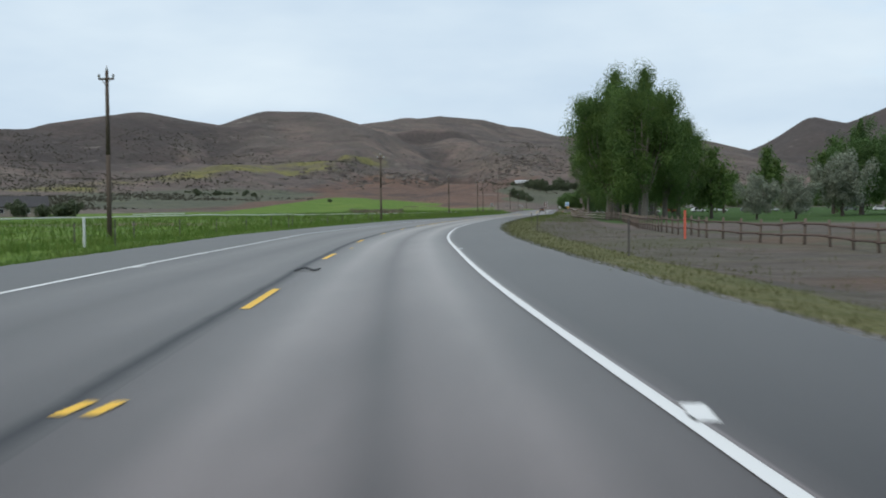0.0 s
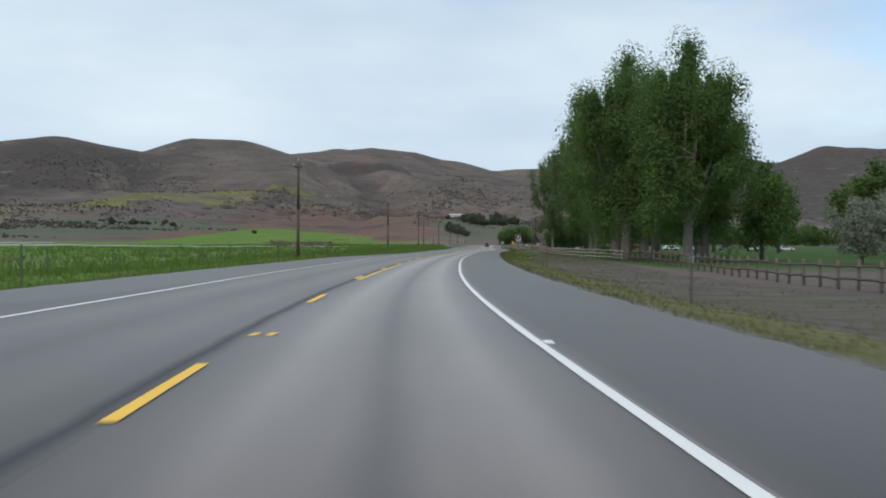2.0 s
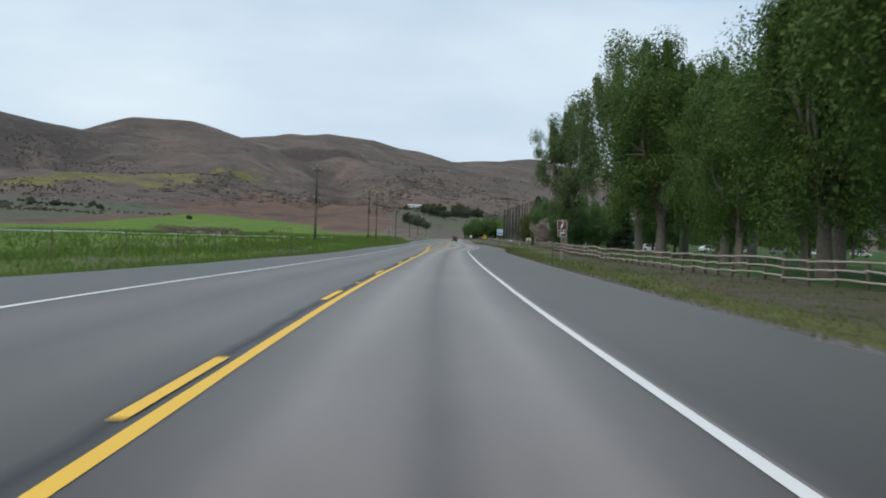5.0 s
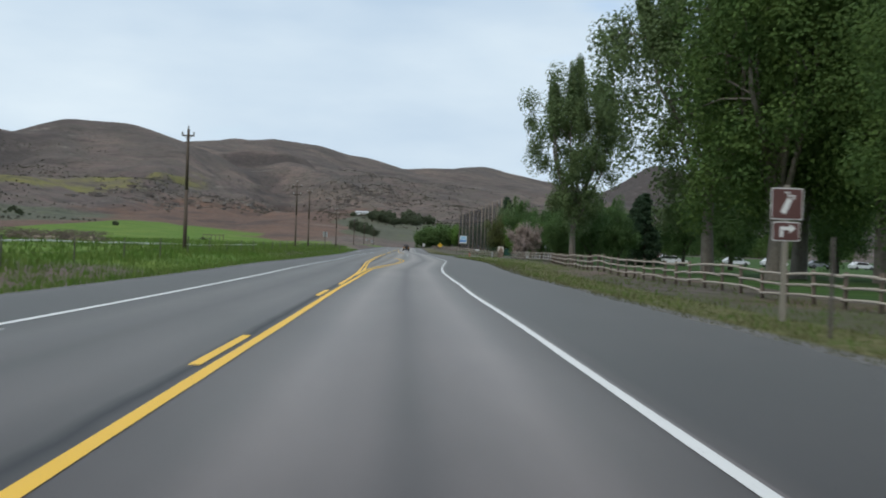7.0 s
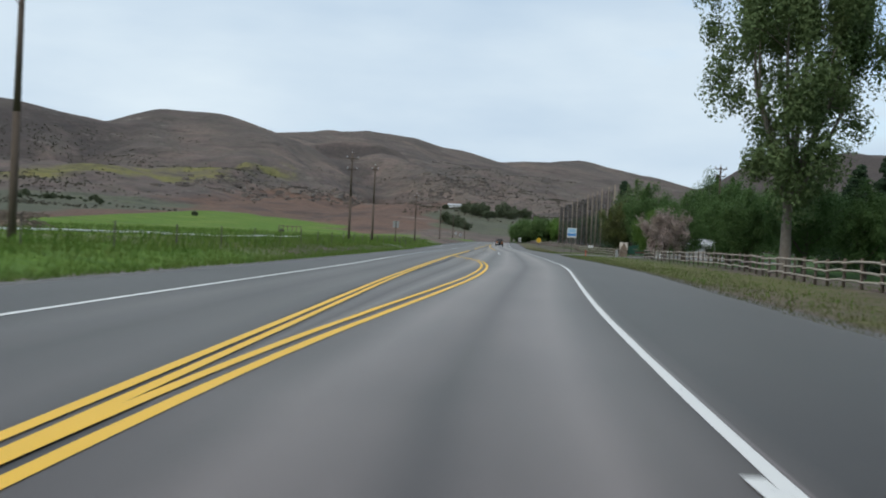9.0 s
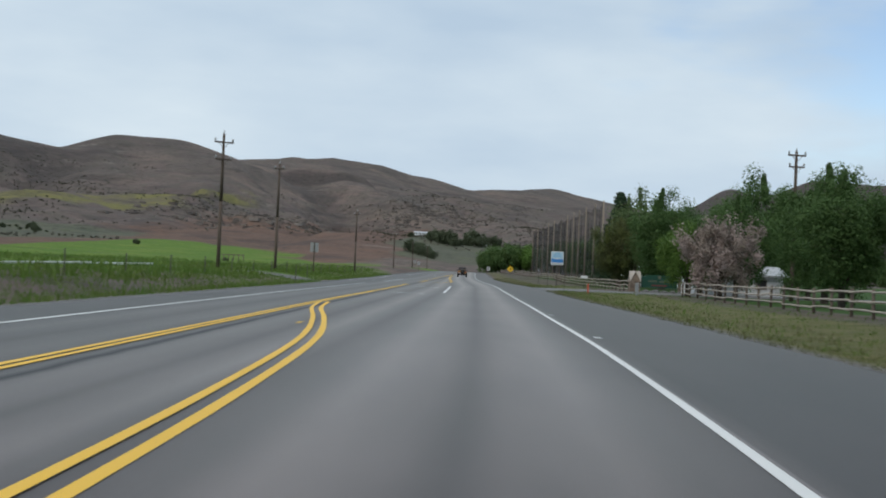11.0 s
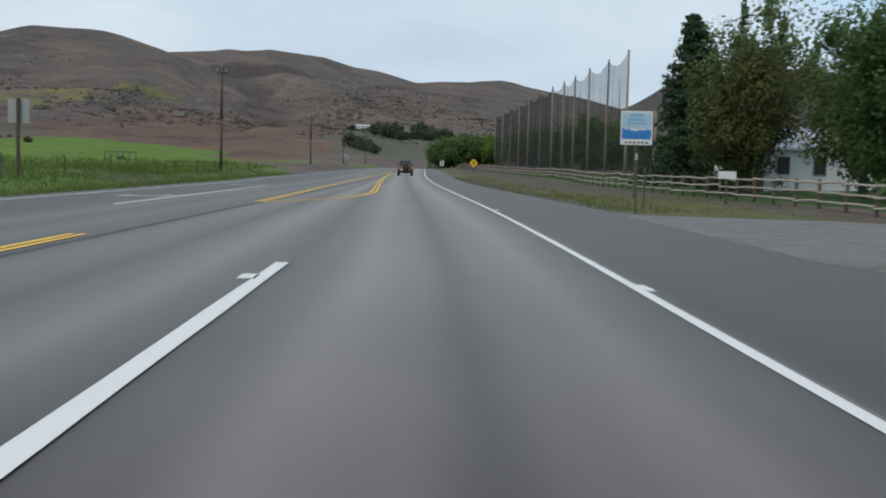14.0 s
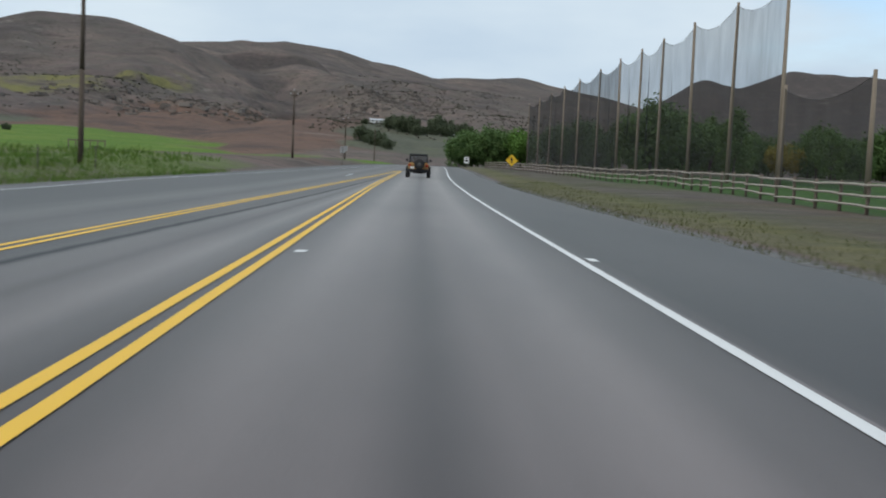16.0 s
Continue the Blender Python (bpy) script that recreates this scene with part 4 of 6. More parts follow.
def utility_pole(x, y, height, arms, label, turn=0.0):
    z = ground_z(x, y)
    t = empty("utility_pole", Matrix.Translation((x, y, z)) @ Matrix.Rotation(turn, 4, "Z"), label, "utility pole", "roadside power poles")
    bm = bmesh.new()
    tube(bm, (0, 0, -0.5), (0, 0, height * 0.5), 0.17, 0.145, 10)
    tube(bm, (0, 0, height * 0.5), (0, 0, height), 0.145, 0.105, 10)
    part("pole", bm, M_POLE, t)
    for zz, w in arms:
        bm = bmesh.new()
        box(bm, -w / 2, w / 2, -0.16, -0.07, zz - 0.06, zz + 0.06, 0.008)
        tube(bm, (-w * 0.3, -0.12, zz), (0, -0.12, zz - 0.5), 0.02, sides=5)
        tube(bm, (w * 0.3, -0.12, zz), (0, -0.12, zz - 0.5), 0.02, sides=5)
        arm = part("crossarm", bm, M_POLE, t)
        for sx in (-0.46, 0.46):
            bm = bmesh.new()
            lathe(bm, [(0.03, 0.06), (0.05, 0.1), (0.09, 0.14), (0.06, 0.2), (0.085, 0.23), (0.04, 0.32)], 8, Matrix.Translation((sx * w, -0.115, zz)))
            part("insulator", bm, M_PORCELAIN, arm)
    bm = bmesh.new()
    lathe(bm, [(0.03, 0), (0.05, 0.05), (0.09, 0.1), (0.05, 0.17), (0.03, 0.3)], 8, Matrix.Translation((0, 0, height)))
    part("insulator", bm, M_PORCELAIN, t)
    return t


for x, y, zt in ((-20.4, 4.3, 10.27), (-17.1, 100.3, 9.6), (-17.2, 220.35, 10.2), (-15.45, 348.3, 12.0), (-12.97, 422.7, 11.0), (-10.3, 509.7, 10.4), (-8.0, 590, 10.6), (-4.5, 670, 10.8)):
    utility_pole(x, y, zt - ground_z(x, y), [(zt - ground_z(x, y) - 0.55, 1.0)], "weathered wooden power pole with a short crossarm")
pole_x = utility_pole(-15.8, 320, 11.7 - ground_z(-15.8, 320), [(11.0 - ground_z(-15.8, 320), 1.6), (9.6 - ground_z(-15.8, 320), 1.4)], "tall wooden power pole with two crossarms", 0.5)
utility_pole(29.66, 315.4, 11.7 - ground_z(29.66, 315.4), [(11.4 - ground_z(29.66, 315.4), 1.5), (10.5 - ground_z(29.66, 315.4), 1.3)], "wooden power pole with two crossarms among trees", 0.2)

# ---- rail fences ----


def rail_fence(points, spacing, rails, height, post_mat, rail_mat, label, z_extra=0.0, post_r=0.07, rail_r=0.05, seed=5):
    rng = random.Random(seed)
    pts = [Vector((x, y, 0)) for x, y in points]
    stations = []
    for a, b in zip(pts[:-1], pts[1:]):
        n = max(1, round((b - a).length / spacing))
        stations += [a.lerp(b, i / n) for i in range(n)]
    stations.append(pts[-1])
    t = empty("rail_fence", Matrix.Translation((pts[0].x, pts[0].y, 0)), label, "fence")
    origin = Vector((pts[0].x, pts[0].y, 0))
    bm = bmesh.new()
    tube(bm, (0, 0, -0.4), (0, 0, height), post_r * 1.08, post_r * 0.95, 8)
    post_me = bpy.data.meshes.new("post")
    bm.to_mesh(post_me)
    bm.free()
    post_me.materials.append(post_mat)
    bm = bmesh.new()
    for i in range(4):
        tube(bm, (0, i / 4, 0.012 * math.sin(i * 1.1)), (0, (i + 1) / 4, 0.012 * math.sin((i + 1) * 1.1)), rail_r * (1.1 - 0.06 * i), rail_r * (1.04 - 0.06 * i), 6, i in (0, 3))
    rail_me = bpy.data.meshes.new("rail")
    bm.to_mesh(rail_me)
    bm.free()
    rail_me.materials.append(rail_mat)
    prev = None
    for s in stations:
        z = ground_z(s.x, s.y) + z_extra
        p = Vector((s.x, s.y, z)) - origin
        ob = new("post", post_me)
        ob.parent = t
        ob.matrix_local = Matrix.Translation(p) @ Euler((rng.gauss(0, 0.02), rng.gauss(0, 0.02), rng.random() * 6)).to_matrix().to_4x4()
        if prev is not None:
            for h in rails:
                a, b = prev + Vector((-0.06, 0, h + rng.gauss(0, 0.025))), p + Vector((-0.06, 0, h + rng.gauss(0, 0.025)))
                d = b - a
                rl = new("rail", rail_me)
                rl.parent = t
                rl.matrix_local = Matrix.Translation(a) @ d.to_track_quat("Y", "Z").to_matrix().to_4x4() @ Matrix.Diagonal((1, d.length + 0.1, 1, 1))
        prev = p
    return t


rail_fence([(23.5, -40), (19.6, -14), (16.4, 1), (15.6, 18), (15.8, 40), (16.8, 62), (17.2, 82), (16, 100)], 2.4, (0.45, 0.95), 1.2, M_POST, M_OLD_RAIL, "dark weathered two-rail wooden fence on dirt verge", seed=3, rail_r=0.055)
rail_fence([(16, 100), (13.6, 122), (12.9, 150), (13.0, 180), (13.8, 208), (15.0, 226), (18.2, 255), (20.0, 290), (20.3, 311)], 2.6, (0.3, 0.66, 1.02), 1.15, M_POST, M_RAIL, "weathered grey three-rail wooden fence along the park", seed=4)
rail_fence([(21.0, 339.5), (20.8, 362), (21.3, 405), (23.3, 440), (22.6, 480), (21.5, 520), (20.0, 575)], 2.6, (0.3, 0.66, 1.02), 1.15, M_POST, M_RAIL, "pale weathered three-rail wooden fence below the net", seed=6)

# ---- ball net ----


def net_material(name, least):
    k = Nodes(name, 0.9, 0, 0.1)
    k.color(k.ramp(k.noise(0.6, 3), (0.3, (0.028, 0.028, 0.028)), (0.7, (0.05, 0.05, 0.05))))
    tr = k.n.new("ShaderNodeBsdfTransparent")
    mx = k.n.new("ShaderNodeMixShader")
    dens = k.math("ADD", least, k.math("MULTIPLY", k.noise(0.5, 4, 0.6, (1, 1, 0.3)), 0.34))
    k.l.new(dens, mx.inputs["Fac"])
    k.l.new(tr.outputs["BSDF"], mx.inputs[1])
    k.l.new(k.b.outputs["BSDF"], mx.inputs[2])
    k.l.new(mx.outputs["Shader"], k.n["Material Output"].inputs["Surface"])
    return k.mat


M_NET = net_material("netting", 0.28)
M_NET_DENSE = net_material("fine_netting", 0.52)


def ball_net(posts, label):
    """Tall posts with sagging netting between them: (x, y, top)."""
    t = empty("ball_net", Matrix.Translation((posts[0][0], posts[0][1], 0)), label, "net fence")
    o = Vector((posts[0][0], posts[0][1], 0))
    for k, (x, y, top) in enumerate(posts):
        bm = bmesh.new()
        z = ground_z(x, y)
        lean = 0.12 * math.sin(k * 2.3)
        tube(bm, Vector((x, y, z - 0.5)) - o, Vector((x + lean, y, top)) - o, 0.2, 0.12, 10)
        part("net_post", bm, M_NETPOST, t)
    for k, (a, b) in enumerate(zip(posts[:-1], posts[1:])):
        bm = bmesh.new()
        n, m = 12, 14
        grid = []
        for i in range(n + 1):
            u = i / n
            x, y = a[0] + (b[0] - a[0]) * u, a[1] + (b[1] - a[1]) * u
            top = a[2] + (b[2] - a[2]) * u - 0.25 - 1.1 * (1 - (2 * u - 1) ** 2)
            lo = ground_z(x, y) + 0.15
            row = []
            for j in range(m + 1):
                v = j / m
                sag = 0.28 * math.sin(u * 17 + k) * (0.4 + 0.6 * math.sin(v * 3)) * math.sin(u * math.pi)
                row.append(bm.verts.new(Vector((x + sag, y, lo + (top - lo) * v)) - o))
            grid.append(row)
        for i in range(n):
            for j in range(m):
                bm.faces.new((grid[i][j], grid[i + 1][j], grid[i + 1][j + 1], grid[i][j + 1])).smooth = True
        part("netting", bm, M_NET if a[1] < 500 else M_NET_DENSE, t)
        bm = bmesh.new()
        for i in range(n):
            tube(bm, grid_point(a, b, i / n, o), grid_point(a, b, (i + 1) / n, o), 0.02, sides=4, caps=False)
        part("top_cable", bm, M_DARKSTEEL, t)
    return t


def grid_point(a, b, u, o):
    return Vector((a[0] + (b[0] - a[0]) * u, a[1] + (b[1] - a[1]) * u, a[2] + (b[2] - a[2]) * u - 0.25 - 1.1 * (1 - (2 * u - 1) ** 2))) - o


net_posts = [(32.35 + 0.011 * (y - 440), y, 16.0 + 2.3 * (y - 440) / 240) for y in (440.5, 454, 468.3, 483, 495, 509, 527, 548, 568, 590, 612, 637)]
ball_net(net_posts, "tall driving-range net on tan wooden posts")
ball_net([(31.6, 422.5, 7.8), (32.3, 440.0, 8.2)], "lower driving-range net on a short wooden post")

# ---- signs and marker posts ----
M_SIGN_BACK = plain("sign_back_aluminium", (0.36, 0.36, 0.35), 0.5, 0.6, vary=0.12)
M_SIGN_BROWN = plain("brown_sign_face", (0.105, 0.05, 0.045), 0.45, vary=0.1, bump=0)
M_SIGN_WHITE = plain("white_sign_face", (0.66, 0.67, 0.66), 0.45, vary=0.06, bump=0)
M_SIGN_YELLOW = plain("yellow_sign_face", (0.68, 0.42, 0.02), 0.45, vary=0.08, bump=0)
M_SIGN_BLUE = plain("blue_sign_face", (0.03, 0.19, 0.48), 0.45, vary=0.1, bump=0)
M_SIGN_SKY = plain("pale_blue_sign_face", (0.38, 0.53, 0.64), 0.45, vary=0.1, bump=0)
M_SIGN_GREEN = plain("dark_green_sign_face", (0.012, 0.06, 0.04), 0.5, vary=0.15, bump=0)
M_SIGN_BLACK = plain("black_sign_paint", (0.015, 0.015, 0.015), 0.5, vary=0.1, bump=0)
M_ORANGE = plain("orange_marker", (0.5, 0.1, 0.06), 0.55, vary=0.12)


def rounded(w, h, r=0.04, n=4):
    out = []
    for cx, cy, a0 in ((w / 2 - r, h / 2 - r, 0), (-w / 2 + r, h / 2 - r, 90), (-w / 2 + r, -h / 2 + r, 180), (w / 2 - r, -h / 2 + r, 270)):
        for i in range(n + 1):
            a = radians(a0 + 90 * i / n)
            out.append((cx + r * math.cos(a), cy + r * math.sin(a)))
    return out


def plate(name, outline, z, y, mat, parent, thick=0.004, x=0.0):
    """An upright plate facing -y, its middle at height z."""
    bm = bmesh.new()
    slab(bm, outline, Matrix.Translation((x, y, z)) @ Matrix.Rotation(math.pi / 2, 4, "X"), thick)
    bmesh.ops.recalc_face_normals(bm, faces=bm.faces)
    return part(name, bm, mat, parent)


def rect(w, h):
    return [(w / 2, h / 2), (-w / 2, h / 2), (-w / 2, -h / 2), (w / 2, -h / 2)]


def sign_post(x, y, height, name, label, category, mat, turn=0.0, r=0.045, square=True):
    t = empty(name, Matrix.Translation((x, y, ground_z(x, y))) @ Matrix.Rotation(turn, 4, "Z"), label, category)
    bm = bmesh.new()
    if square:
        box(bm, -r, r, -r, r, -0.4, height, 0.006)
    else:
        tube(bm, (0, 0, -0.4), (0, 0, height), r, sides=8)
    part("post", bm, mat, t)
    return t


M_SIGNPOST = wood("sign_post_wood", (0.26, 0.24, 0.2), 0.2)
# brown golf-course sign with an arrow plate below
g0 = ground_z(7.4, 152.8)
s = sign_post(7.4, 152.8, 2.85 - g0, "route_sign", "brown recreation sign with golf bag symbol and arrow plate", "road sign", M_SIGNPOST, -0.06, 0.055)
top = plate("sign_panel", rounded(0.69, 0.69), 2.44 - g0, -0.06, M_SIGN_WHITE, s)
plate("sign_face", rounded(0.645, 0.645), 2.44 - g0, -0.066, M_SIGN_BROWN, top)
bag = [(-0.14, -0.18), (-0.03, -0.23), (0.04, -0.085), (0.11, 0.085), (0.015, 0.14), (-0.07, -0.015)]
plate("golf_bag", bag, 2.44 - g0, -0.072, M_SIGN_WHITE, top)
for cx, cz, ww, hh in ((0.11, 0.175, 0.14, 0.03), (0.03, 0.21, 0.035, 0.1), (0.14, 0.133, 0.035, 0.085), (-0.014, 0.25, 0.1, 0.025)):
    plate("club", rect(ww, hh), 2.44 + cz - g0, -0.072, M_SIGN_WHITE, top, x=cx)
low = plate("sign_panel", rounded(0.6, 0.42), 1.84 - g0, -0.06, M_SIGN_WHITE, s)
plate("sign_face", rounded(0.56, 0.38), 1.84 - g0, -0.066, M_SIGN_BROWN, low)
plate("arrow", [(-0.14, -0.126), (-0.063, -0.126), (-0.063, 0.028), (0.07, 0.028), (0.07, -0.042), (0.21, 0.07), (0.07, 0.168), (0.07, 0.105), (-0.14, 0.105)], 1.84 - g0, -0.072, M_SIGN_WHITE, low)

# white and blue welcome sign
g0 = ground_z(15.75, 358.6)
s = sign_post(15.75, 358.6, 4.0 - g0, "welcome_sign", "white and blue community sign on a wooden post", "road sign", M_DARKSTEEL, -0.1, 0.06)
p = plate("sign_panel", rounded(1.45, 1.55, 0.06), 3.33 - g0, -0.068, M_SIGN_WHITE, s, 0.006)
plate("sky_field", rounded(1.33, 0.72, 0.04), 3.66 - g0, -0.076, M_SIGN_SKY, p)
hillsides = [(-0.665, -0.26), (0.665, -0.26), (0.665, 0.14), (0.5, 0.2), (0.34, 0.14), (0.16, 0.17), (0.0, 0.1), (-0.2, 0.12), (-0.36, 0.2), (-0.5, 0.16), (-0.665, 0.26)]
plate("blue_field", hillsides, 3.08 - g0, -0.08, M_SIGN_BLUE, p)
for zz, ww, hh in ((3.9, 0.62, 0.13), (3.7, 0.86, 0.11), (3.53, 0.9, 0.09)):
    plate("lettering_bar", rect(ww, hh), zz - g0, -0.084, plain("sign_ink", (0.2, 0.42, 0.6), 0.5, bump=0) if zz == 3.9 else bpy.data.materials["sign_ink"], p)
for k in range(6):
    plate("lettering_bar", rect(0.13, 0.07), 2.66 - g0, -0.076, M_SIGN_BLACK, p, x=-0.47 + 0.19 * k)

# yellow diamond warning sign
g0 = ground_z(19.2, 510.4)
s = sign_post(19.2, 510.4, 2.6 - g0 + 0.6, "warning_sign", "yellow diamond warning sign on a thin post", "road sign", M_DARKSTEEL, 0, 0.04)
p = plate("sign_panel", [(0.82, 0), (0, 0.82), (-0.82, 0), (0, -0.82)], 2.5 - g0, -0.05, M_SIGN_YELLOW, s)
plate("arrow", [(-0.08, -0.35), (0.08, -0.35), (0.08, 0.05), (0.25, 0.05), (0, 0.4), (-0.25, 0.05), (-0.08, 0.05)], 2.5 - g0, -0.056, M_SIGN_BLACK, p)
# small white sign farther on
g0 = ground_z(15.5, 560)
s = sign_post(15.6, 560, 2.9 - g0, "speed_sign", "small white rectangular road sign on a post", "road sign", M_DARKSTEEL, 0, 0.04)
p = plate("sign_panel", rounded(0.9, 1.15), 2.3 - g0 + 0.3, -0.05, M_SIGN_WHITE, s)
plate("lettering_bar", rect(0.6, 0.12), 2.95 - g0, -0.056, M_SIGN_BLACK, p)
plate("lettering_bar", rect(0.5, 0.4), 2.5 - g0, -0.056, M_SIGN_BLACK, p)
# sign that faces away, left of the road
g0 = ground_z(-12.75, 360.3)
s = sign_post(-12.75, 360.3, 4.0 - g0, "route_sign", "plain grey back of a road sign on a wooden post", "road sign", M_POLE, 0.1, 0.07)
plate("sign_panel", rounded(0.95, 1.1), 3.4 - g0, 0.09, M_SIGN_BACK, s)
# far back-facing signs beside the left lane
for x, y in ((-4.2, 520.0), (-6.5, 566.0)):
    s = sign_post(x, y, 2.6, "route_sign", "small grey back of a distant road sign", "road sign", M_DARKSTEEL, 0, 0.04)
    plate("sign_panel", rounded(0.75, 0.9), 2.2, 0.05, M_SIGN_BACK, s)


def marker_post(x, y, h, mat, label, r=0.03, cap=None):
    t = empty("marker_post", Matrix.Translation((x, y, ground_z(x, y))) @ Matrix.Rotation(0.4 * x, 4, "Z"), label, "marker post", "roadside markers")
    bm = bmesh.new()
    box(bm, -r, r, -r * 0.6, r * 0.6, -0.3, h, 0.004)
    part("stake", bm, mat, t)
    if cap:
        bm = bmesh.new()
        box(bm, -r * 1.5, r * 1.5, -r * 0.6 - 0.012, -r * 0.6 - 0.002, h - 0.22, h - 0.02, 0.003)
        part("reflector", bm, cap, t)


for x, y, h in ((9.9, -26.7, 1.25), (6.6, 16.3, 1.3), (5.7, 60, 1.2), (6.2, 147.3, 1.7), (12.3, 342.5, 1.9), (12.0, 315, 1.5), (-12.2, 18.8, 1.35), (-13.6, 69, 1.3), (-11.0, 146, 1.4), (-10.2, 334, 1.3), (-7.8, 308, 1.3), (-13.0, -13.5, 1.3), (13.7, 347.5, 1.5)):
    marker_post(x, y, h, M_DARKSTEEL, "dull steel roadside marker stake", cap=M_SIGN_WHITE if x in (6.6, 12.3) else None)
marker_post(14.94, -0.95, 1.6, M_ORANGE, "bright orange marker stake on the dirt", 0.06)
marker_post(13.4, 311.5, 0.75, M_ORANGE, "bright orange marker stake beside the driveway", 0.055)
marker_post(-13.4, -16.1, 1.4, M_SIGN_WHITE, "white marker stake in the meadow", 0.05)

# ---- the yellow off-road car ahead ----
M_AMBER_PAINT = plain("amber_car_paint", (0.31, 0.17, 0.05), 0.35, 0.1, 0.5, vary=0.12, bump=0)
M_TYRE = plain("tyre_rubber", (0.02, 0.02, 0.02), 0.85, vary=0.3, bump=0.3)
M_BLACK = plain("black_plastic", (0.018, 0.018, 0.02), 0.6, vary=0.3)
M_RIM = plain("dark_wheel_metal", (0.09, 0.09, 0.09), 0.4, 0.7)
M_TAIL = plain("red_lamp_lens", (0.35, 0.02, 0.015), 0.25, vary=0.1, bump=0)
M_CLOTH = plain("black_soft_top", (0.02, 0.021, 0.024), 0.85, vary=0.3)


def glass_material(name, tint):
    k = Nodes(name, 0.05, 0, 0.5)
    k.color(tint)
    k.b.inputs["Alpha"].default_value = 0.45
    return k.mat


M_GLASS = glass_material("tinted_glass", (0.03, 0.035, 0.04))


def wheel(parent, x, y, z, r, w, m=None):
    turn = Matrix.Translation((x, y, z)) @ (m or Matrix.Rotation(math.pi / 2, 4, "Y")) @ Matrix.Translation((0, 0, -w / 2))
    bm = bmesh.new()
    lathe(bm, [(r * 0.62, 0), (r * 0.93, 0.0), (r, w * 0.14), (r, w * 0.86), (r * 0.93, w), (r * 0.62, w)], 24, turn)
    for i in range(24):
        a = 6.28319 * i / 24
        b = turn @ Vector((r * math.cos(a), r * math.sin(a), w * 0.5))
        c = turn @ Vector((r * 1.02 * math.cos(a), r * 1.02 * math.sin(a), w * 0.9))
        tube(bm, b, c, 0.02, sides=4)
    whl = part("wheel", bm, M_TYRE, parent)
    bm = bmesh.new()
    lathe(bm, [(r * 0.2, -0.01), (r * 0.58, 0.02), (r * 0.6, w - 0.02), (r * 0.2, w + 0.012)], 16, turn)
    part("rim", bm, M_RIM, whl)


def off_road_car(x, y, turn):
    t = empty("off_road_car", Matrix.Translation((x, y, float(road_rise(y)))) @ Matrix.Rotation(turn, 4, "Z"), "amber off-road car with black soft top and spare wheel", "car")
    bm = bmesh.new()
    box(bm, -0.78, 0.78, 0.0, 3.7, 0.62, 1.18, 0.07)
    box(bm, -0.72, 0.72, 2.3, 3.75, 1.1, 1.28, 0.06)
    for s in (-1, 1):
        box(bm, s * 0.76 - 0.12, s * 0.76 + 0.12, 0.1, 1.05, 0.9, 1.0, 0.03)
        box(bm, s * 0.76 - 0.12, s * 0.76 + 0.12, 2.5, 3.6, 0.92, 1.02, 0.03)
    part("body", bm, M_AMBER_PAINT, t)
    bm = bmesh.new()
    v = box(bm, -0.72, 0.72, 0.08, 2.1, 1.72, 1.86, 0.06)
    for px in (-0.69, 0.69):
        tube(bm, (px, 0.1, 1.15), (px * 0.96, 0.16, 1.78), 0.05, sides=6)
        tube(bm, (px, 1.0, 1.15), (px * 0.98, 1.0, 1.78), 0.04, sides=6)
        tube(bm, (px, 2.25, 1.15), (px * 0.96, 1.95, 1.78), 0.05, sides=6)
    tube(bm, (-0.69, 0.1, 1.2), (0.69, 0.1, 1.2), 0.05, sides=6)
    part("soft_top", bm, M_CLOTH, t)
    bm = bmesh.new()
    box(bm, -0.64, 0.64, 0.11, 0.125, 1.22, 1.72)
    part("rear_window", bm, M_GLASS, t)
    for s in (-1, 1):
        bm = bmesh.new()
        box(bm, s * 0.68 - 0.008, s * 0.68 + 0.008, 0.2, 1.9, 1.22, 1.72)
        part("side_window", bm, M_GLASS, t)
        bm = bmesh.new()
        box(bm, s * 0.66 - 0.08, s * 0.66 + 0.08, -0.05, 0.01, 0.86, 1.06, 0.015)
        part("tail_light", bm, M_TAIL, t)
        bm = bmesh.new()
        box(bm, s * 0.93 - 0.1, s * 0.93 + 0.1, 2.05, 2.12, 1.28, 1.46, 0.03)
        tube(bm, (s * 0.78, 2.1, 1.25), (s * 0.9, 2.1, 1.34), 0.02, sides=5)
        part("mirror", bm, M_BLACK, t)
        for yy in (0.6, 3.05):
            wheel(t, s * 0.82, yy, 0.44, 0.44, 0.3)
    wheel(t, 0.08, -0.2, 1.05, 0.4, 0.27, Matrix.Rotation(math.pi / 2, 4, "X"))
    bm = bmesh.new()
    box(bm, -0.8, 0.8, -0.16, 0.02, 0.5, 0.68, 0.03)
    tube(bm, (-0.4, 0.4, 0.42), (0.4, 0.4, 0.42), 0.09, sides=8)
    tube(bm, (-0.7, 0.6, 0.44), (0.7, 0.6, 0.44), 0.06, sides=8)
    part("bumper", bm, M_BLACK, t)
    bm = bmesh.new()
    box(bm, -0.62, -0.3, -0.185, -0.17, 0.7, 0.86)
    part("plate", bm, M_SIGN_WHITE, t)
    return t


off_road_car(6.12, 446.5, -0.02)


